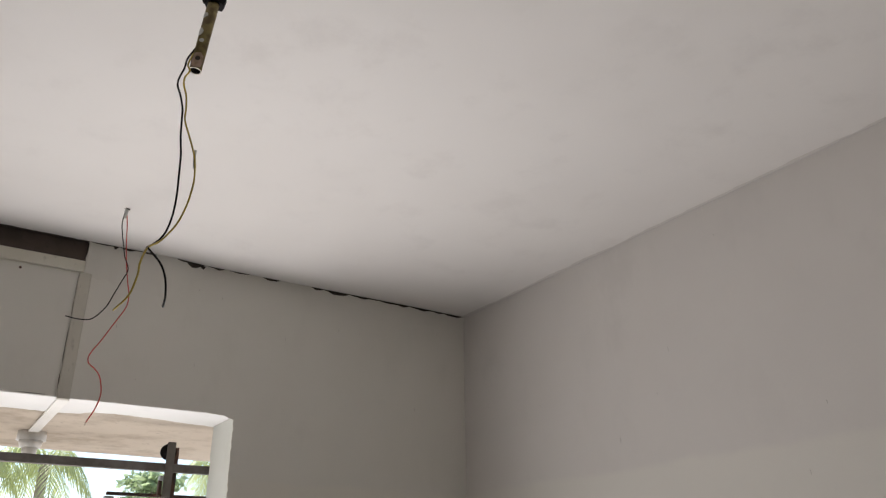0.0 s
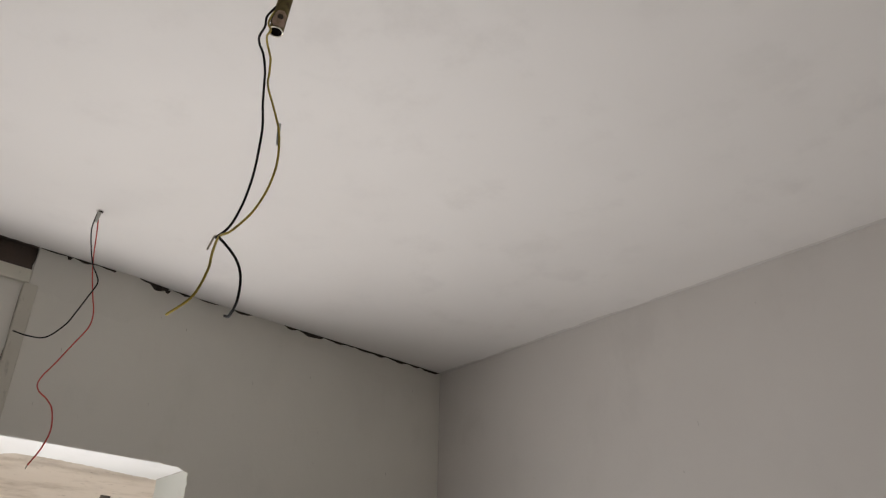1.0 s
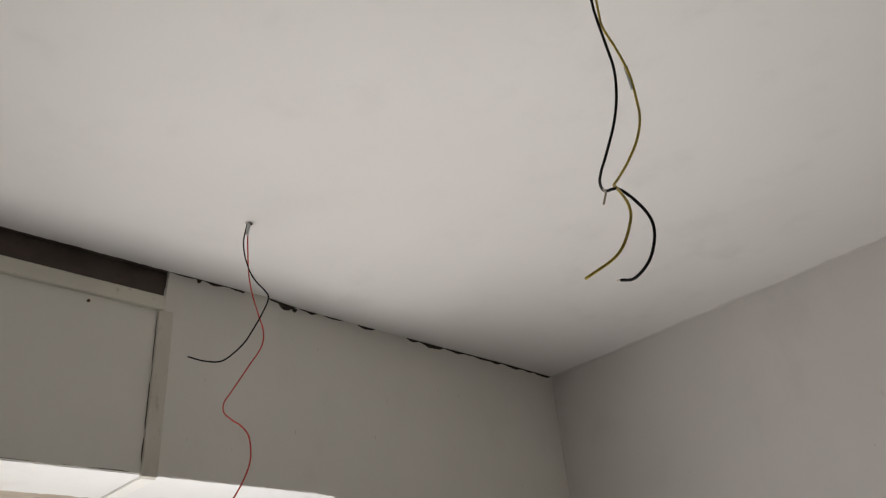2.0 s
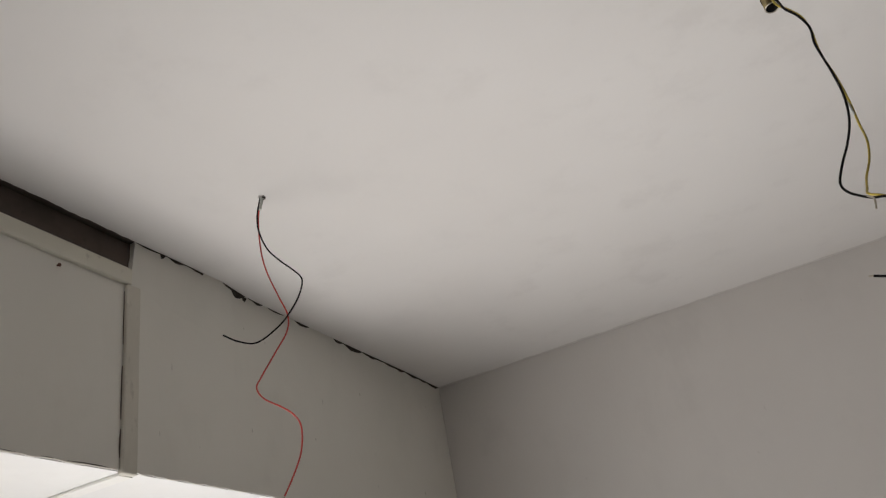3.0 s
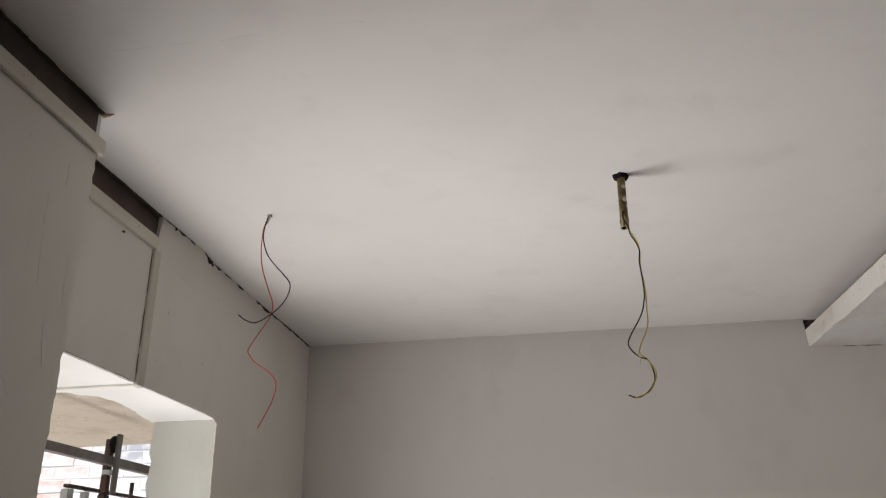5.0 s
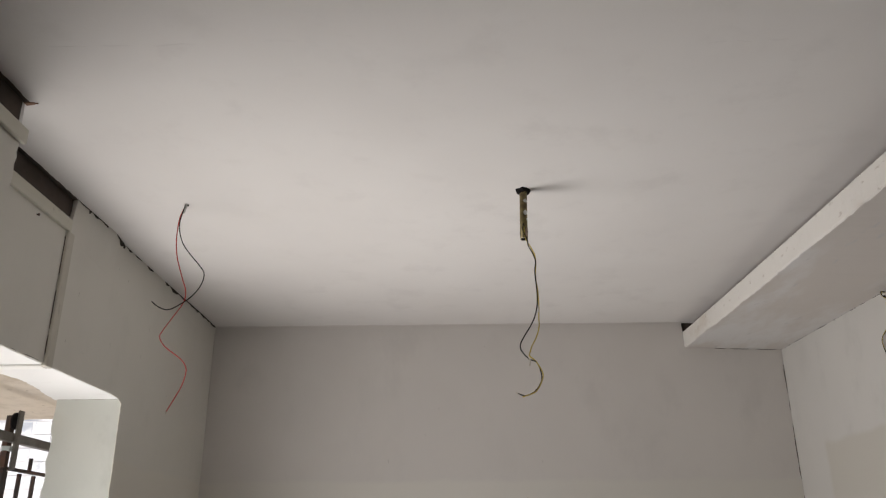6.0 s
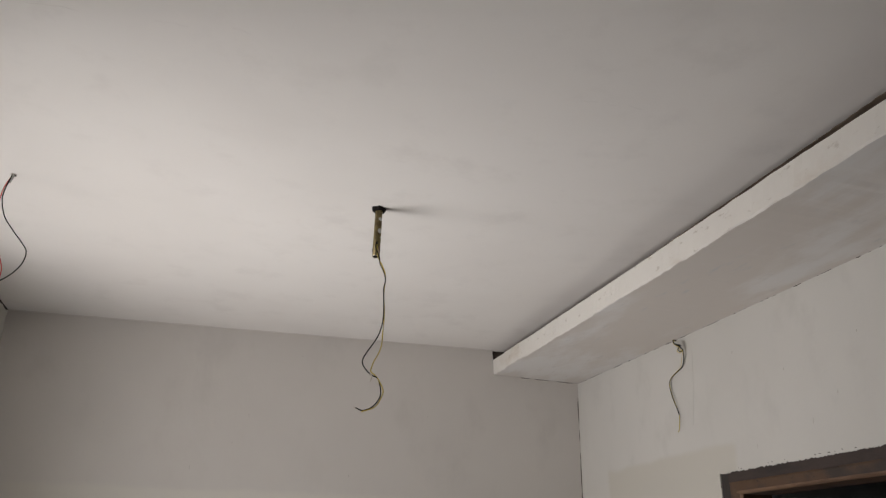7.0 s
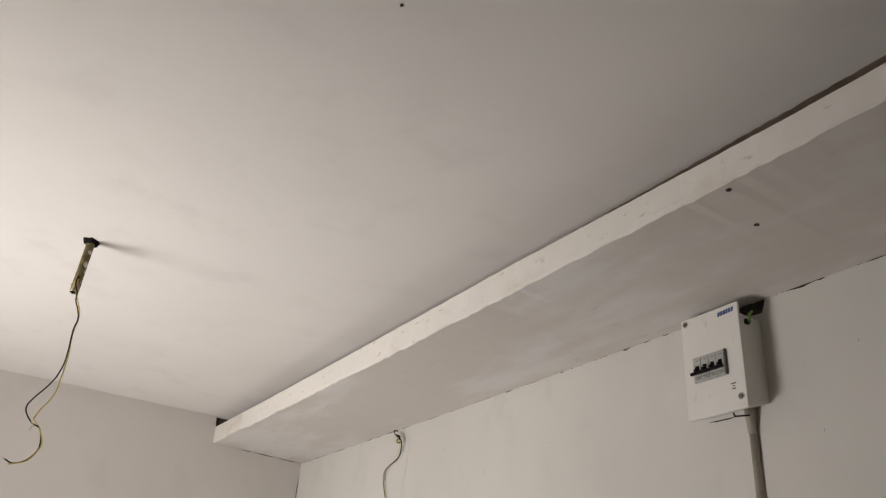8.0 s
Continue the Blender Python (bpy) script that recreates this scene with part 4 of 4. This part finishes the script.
for k in range(4):
    y0 = MY0 + 0.0010 + k * 0.0184
    br = part("breaker", slab((BX - 0.006, y0, MZ0 + 0.001), (BX - 0.003, y0 + 0.0174, MZ1 - 0.001), 0.001), M_BREAKER, board, "grey modular breaker")
    part("toggle_slot", slab((BX - 0.0068, y0 + 0.0045, MZ0 + 0.018), (BX - 0.0055, y0 + 0.0133, MZ0 + 0.031)), M_BLACK, br)
    part("toggle", slab((BX - 0.0140, y0 + 0.0055, MZ0 + 0.014), (BX - 0.0065, y0 + 0.0123, MZ0 + 0.0235), 0.001), M_BLACK, br, "black toggle")
    part("print_bar", slab((BX - 0.0064, y0 + 0.003, MZ0 + 0.0075), (BX - 0.0058, y0 + 0.0145, MZ0 + 0.0090)), M_PRINT, br)
    part("print_bar", slab((BX - 0.0064, y0 + 0.003, MZ0 + 0.0040), (BX - 0.0058, y0 + 0.0120, MZ0 + 0.0052)), M_PRINT, br)
    part("print_bar", slab((BX - 0.0064, y0 + 0.004, MZ1 - 0.007), (BX - 0.0058, y0 + 0.0105, MZ1 - 0.0058)), M_PRINT, br)
part("tie_bar", slab((BX - 0.0130, MY0 + 0.001, MZ0 + 0.0125), (BX - 0.0085, MY1 + 0.003, MZ0 + 0.0185), 0.001), M_BLACK, board, "black bar that joins the toggles")
for k in range(6):
    y0 = -0.573 - k * 0.0064
    bar = [(y0, 2.4545 + 0.0003 * k), (y0 - 0.0048, 2.4545 + 0.0003 * k), (y0 - 0.0064, 2.4632 + 0.0003 * k), (y0 - 0.0016, 2.4632 + 0.0003 * k)]
    part("badge_mark", plate(bar, 0, BX - 0.0027, BX - 0.0015), M_BLUE, board, "slanted blue badge mark")
for zz, w in ((2.3135, 0.012), (2.3085, 0.004), (2.3035, 0.009)):
    part("print_bar", slab((BX - 0.0026, -0.594 - w / 2, zz), (BX - 0.0019, -0.594 + w / 2, zz + 0.002)), M_PRINT, board)
part("earth_wire", tube([(XR - 0.03, BY0 + 0.01, BZ1 - 0.021), (XR - 0.035, BY0 - 0.008, BZ1 - 0.016), (XR - 0.045, BY0 - 0.010, BZ1 - 0.026), (XR - 0.040, BY0 - 0.004, BZ1 - 0.036), (XR - 0.028, BY0 + 0.004, BZ1 - 0.030)], 0.0028), M_GREENWIRE, board, "green earth wire", True)
part("lug", slab((XR - 0.048, BY0 - 0.004, BZ1 - 0.042), (XR - 0.038, BY0 + 0.003, BZ1 - 0.032), 0.001), M_IRON, board)
part("wire_loop", tube([(BX + 0.030, -0.598, BZ0 - 0.004), (BX + 0.020, -0.586, BZ0 - 0.005), (BX + 0.016, -0.576, BZ0 - 0.004), (BX + 0.020, -0.570, BZ0 + 0.004)], 0.0016), M_WBLACK, board, "", True)
settle(board)
# raw hole behind the box, under the loft, with its shadow drawn dark
part("crack", plate(rough_line([(-0.626, 2.466), (-0.50, 2.466), (-0.50, loft_z(-0.5) - 0.004), (-0.636, loft_z(-0.66) - 0.004)], 0.002, 0.010, 61), 0, XR - 0.0016, XR + 0.002), M_CRACK, wall_door)
part("crack", crack((XR, -0.478, BZ0 + 0.0135), (XR, -0.540, BZ0 + 0.0125), 0.0030, (0, 0, -1), (-1, 0, 0), 62, [(0, 1, 0.9)]), M_CRACK, wall_door)

conduit = thing("conduit", (XR - 0.012, -0.583, 1.2), "whitewashed plastic conduit dropping from the breaker box", "conduit")
part("pipe", rod((XR - 0.005, -0.575, 0.9), (XR - 0.005, -0.579, BZ0 - 0.012), 0.0078, sides=20), M_CONDUIT, conduit, "", True)
part("coupler", rod((XR - 0.007, -0.579, BZ0 - 0.030), (XR - 0.014, -0.583, BZ0 + 0.018), 0.0080, 0.0105, 20), M_CONDUIT, conduit, "", True)
part("plaster_fillet", plate(rough_line([(-0.57, 0.9), (-0.545, 0.9), (-0.540, 2.20), (-0.548, 2.24), (-0.57, 2.245)], [0, 0.003, 0.002, 0.002, 0], 0.03, 64), 0, XR - 0.003, XR + 0.001), M_DOORWALL, conduit, "plaster patch beside the pipe")
settle(conduit)

# ---- outside the window ----
holder = thing("lamp_holder", (-0.60, 0.388, WIN_T), "white round lamp holder under the sunshade, without a bulb", "lamp holder")
part("base", rod((-0.60, 0.388, WIN_T + 0.003), (-0.60, 0.388, WIN_T - 0.026), 0.042, 0.044, 32), M_PORCELAIN, holder, "", True)
part("collar", rod((-0.60, 0.388, WIN_T - 0.026), (-0.60, 0.388, WIN_T - 0.048), 0.036, 0.030, 32), M_PORCELAIN, holder, "", True)
part("socket", rod((-0.60, 0.388, WIN_T - 0.048), (-0.60, 0.388, WIN_T - 0.072), 0.024, 0.021, 28), M_PORCELAIN, holder, "", True)
settle(holder)

GX = -0.25
grille = thing("window_grille", (GX, 0.4, SILL - 0.03), "rusty welded iron window grille with a long top bar", "window grille")
part("top_bar", slab((GX - 0.012, PY - 0.7, 2.074), (GX + 0.012, 1.6, 2.098), 0.002), M_BAR, grille, "grey square steel top bar")
part("post", slab((GX + 0.013, 0.722, 2.0), (GX + 0.019, 0.746, 2.160), 0.001), M_BAR, grille)
part("post", slab((GX - 0.030, 0.742, 0.9), (GX - 0.014, 0.766, 2.150), 0.002), M_IRON, grille)
part("roller", rod((GX + 0.004, 0.728, 2.131), (GX + 0.0125, 0.728, 2.131), 0.0235, sides=28), M_BLACK, grille, "black roller wheel", True)
part("bracket", slab((GX - 0.012, 0.712, 2.048), (GX + 0.012, 0.732, 2.062), 0.002), M_PALEBAR, grille)
part("hanger", slab((GX - 0.008, 0.712, 2.005), (GX + 0.006, 0.722, 2.05), 0.001), M_IRON, grille)
GZ = 2.012
GXX = -0.27
part("rail", slab((GXX - 0.009, 0.575, GZ - 0.009), (GXX + 0.007, 1.45, GZ), 0.002), M_IRON, grille)
part("rail", slab((GXX - 0.007, 0.76, 1.905), (GXX + 0.007, 1.45, 1.917), 0.002), M_IRON, grille)
for yy, w, m in ((0.583, 0.013, M_PALEBAR), (0.662, 0.010, M_PALEBAR), (0.752, 0.013, M_IRON), (0.845, 0.006, M_IRON), (0.925, 0.006, M_IRON), (1.005, 0.006, M_IRON), (1.10, 0.006, M_IRON), (1.20, 0.006, M_IRON), (1.445, 0.012, M_IRON)):
    part("upright", slab((GXX - w * 0.8, yy - w, 0.6), (GXX + w * 0.8, yy + w, GZ - 0.0125), 0.002), m, grille)
part("spike", rod((GXX, 0.895, GZ), (GXX, 0.895, GZ + 0.035), 0.006, sides=10), M_IRON, grille)
part("bracket_foot", slab((GX - 0.02, 1.43, 0.55), (WOUT + 0.01, 1.46, 0.6), 0.002), M_IRON, grille)
settle(grille)

# neighbour's washed brick wall
NY = 3.25
nb = thing("neighbour_house", (-4.2, NY + 0.2, -0.12), "neighbouring house wall of pink and whitewashed bricks in sun", "house")
nbwall = part("wall", slab((-7.5, NY, -0.14), (-0.9, NY + 2.5, 4.4)), M_MORTAR, nb, "pale mortared wall")
part("roof", slab((-7.8, NY - 0.02, 4.4), (-0.7, NY + 2.8, 4.55)), M_SHADE, nb, "flat concrete roof edge")
settle(nb)
bm = slab((-0.109, -0.0015, -0.0345), (0.109, 0.016, 0.0345))
bmesh.ops.bevel(bm, geom=[e for e in bm.edges if all(v.co.y < 0 for v in e.verts)], offset=0.0012, segments=1, affect='EDGES')
brick_mesh = bpy.data.meshes.new("brick")
bm.to_mesh(brick_mesh)
bm.free()
brick_mesh.materials.append(M_BRICK)

# ---- palms and trees ----


def palm(place, tall, seed, spread=1.0, count=20, label="coconut palm with drooping green fronds"):
    rnd = random.Random(seed)
    ob = thing("palm_tree", place, label, "palm tree", "palms beyond the yard")
    base = Vector(place)
    top = base + Vector((rnd.uniform(-0.4, 0.4), rnd.uniform(-0.4, 0.4), tall))
    pts = [base + (top - base) * (k / 5) + Vector((0.15 * math.sin(k), 0.1 * math.cos(k), 0)) * (k / 5) * (1 - k / 5) for k in range(6)]
    part("trunk", tube(pts, 0.09, 10, 4), M_TRUNK, ob, "", True)
    bm = bmesh.new()
    for i in range(count):
        az = 2 * math.pi * i / count + rnd.uniform(-0.2, 0.2)
        rise = rnd.uniform(-0.5, 1.1)
        ln = spread * rnd.uniform(2.0, 2.8)
        out = Vector((math.cos(az), math.sin(az), 0))
        side = Vector((-out.y, out.x, 0))
        rib = []
        n = 24
        for k in range(n + 1):
            u = k / n
            rib.append(top + out * ln * (u - 0.25 * u * u) + Vector((0, 0, 1)) * ln * (rise * u * 0.7 - (0.75 + 0.3 * rise) * u * u))
        for k in range(n):
            p, q = rib[k], rib[k + 1]
            w = 0.02 * (1 - k / n) + 0.004
            bm.faces.new([bm.verts.new(c) for c in (p - side * w, p + side * w, q + side * w, q - side * w)])
            if k < 2:
                continue
            u = k / n
            leaf_len = spread * 0.75 * math.sin(math.pi * min(1, 0.15 + 0.83 * u)) + 0.1
            ahead = (q - p).normalized()
            for s in (-1, 1):
                d = (side * s * 0.75 + ahead * 0.55 + Vector((0, 0, -0.55 + rnd.uniform(-0.25, 0.15)))).normalized()
                mid = p + d * leaf_len * 0.5
                end = p + d * leaf_len + Vector((0, 0, -0.22 * leaf_len))
                bw = ahead * 0.04 * spread
                a0, a1, b0, b1, c = [bm.verts.new(v) for v in (p - bw * 0.6, p + bw * 0.6, mid - bw, mid + bw, end)]
                bm.faces.new((a0, a1, b1, b0))
                bm.faces.new((b0, b1, c))
    part("crown", bm, M_PALM, ob)
    settle(ob)
    return ob


def tree(place, tall, crown, seed, label):
    rnd = random.Random(seed)
    ob = thing("tree", place, label, "tree", "trees beyond the yard")
    base = Vector(place)
    part("trunk", tube([base, base + Vector((0.1, 0, tall * 0.3)), base + Vector((0.0, 0.15, tall * 0.6)), base + Vector((0.1, 0.1, tall * 0.8))], 0.12, 8, 4), M_TRUNK, ob, "", True)
    bm = bmesh.new()
    bl = bmesh.new()
    heart = base + Vector((0, 0, tall * 0.8))
    for i in range(26):
        d = Vector((rnd.gauss(0, 1), rnd.gauss(0, 1), rnd.gauss(0.15, 0.8))).normalized()
        tip = heart + d * crown * rnd.uniform(0.55, 1.0)
        tube([base + Vector((0, 0.1, tall * 0.55)), heart * 0.6 + tip * 0.4 + Vector((0, 0, -0.15)), tip], 0.022, 5, 3, bl)
        for j in range(75):
            c = tip + Vector((rnd.gauss(0, 1), rnd.gauss(0, 1), rnd.gauss(0, 0.8))) * crown * 0.17
            a = Vector((rnd.gauss(0, 1), rnd.gauss(0, 1), rnd.gauss(-0.3, 0.6))).normalized()
            b = a.cross(Vector((rnd.gauss(0, 1), rnd.gauss(0, 1), rnd.gauss(0, 1)))).normalized()
            s = rnd.uniform(0.06, 0.12)
            bm.faces.new([bm.verts.new(v) for v in (c - a * s, c + b * s * 0.42, c + a * s, c - b * s * 0.42)])
    part("limbs", bl, M_TRUNK, ob)
    part("crown", bm, M_LEAF, ob)
    settle(ob)
    return ob


palm((-14.6, 2.15, -0.12), 4.15, 81, 0.58, 10)
palm((-14.2, 0.75, -0.12), 4.1, 85, 0.6, 9)
tree((-14.4, 4.05, -0.12), 4.25, 0.55, 83, "leafy green tree beyond the yard")
palm((-14.8, 5.05, -0.12), 4.2, 84, 0.42, 9)

# ---- bricks of the neighbour's wall ----
rnd = random.Random(71)
for r in range(24):
    for c in range(12):
        z = 1.62 + r * 0.078
        x = -3.35 + c * 0.226 + (0.113 if r % 2 else 0.0)
        b = new("brick", brick_mesh)
        b.parent = nbwall
        b.matrix_basis = pose(x + rnd.uniform(-0.004, 0.004), NY - rnd.uniform(0.0, 0.003), z, rnd.uniform(-1, 1), rnd.uniform(-0.8, 0.8), 0)
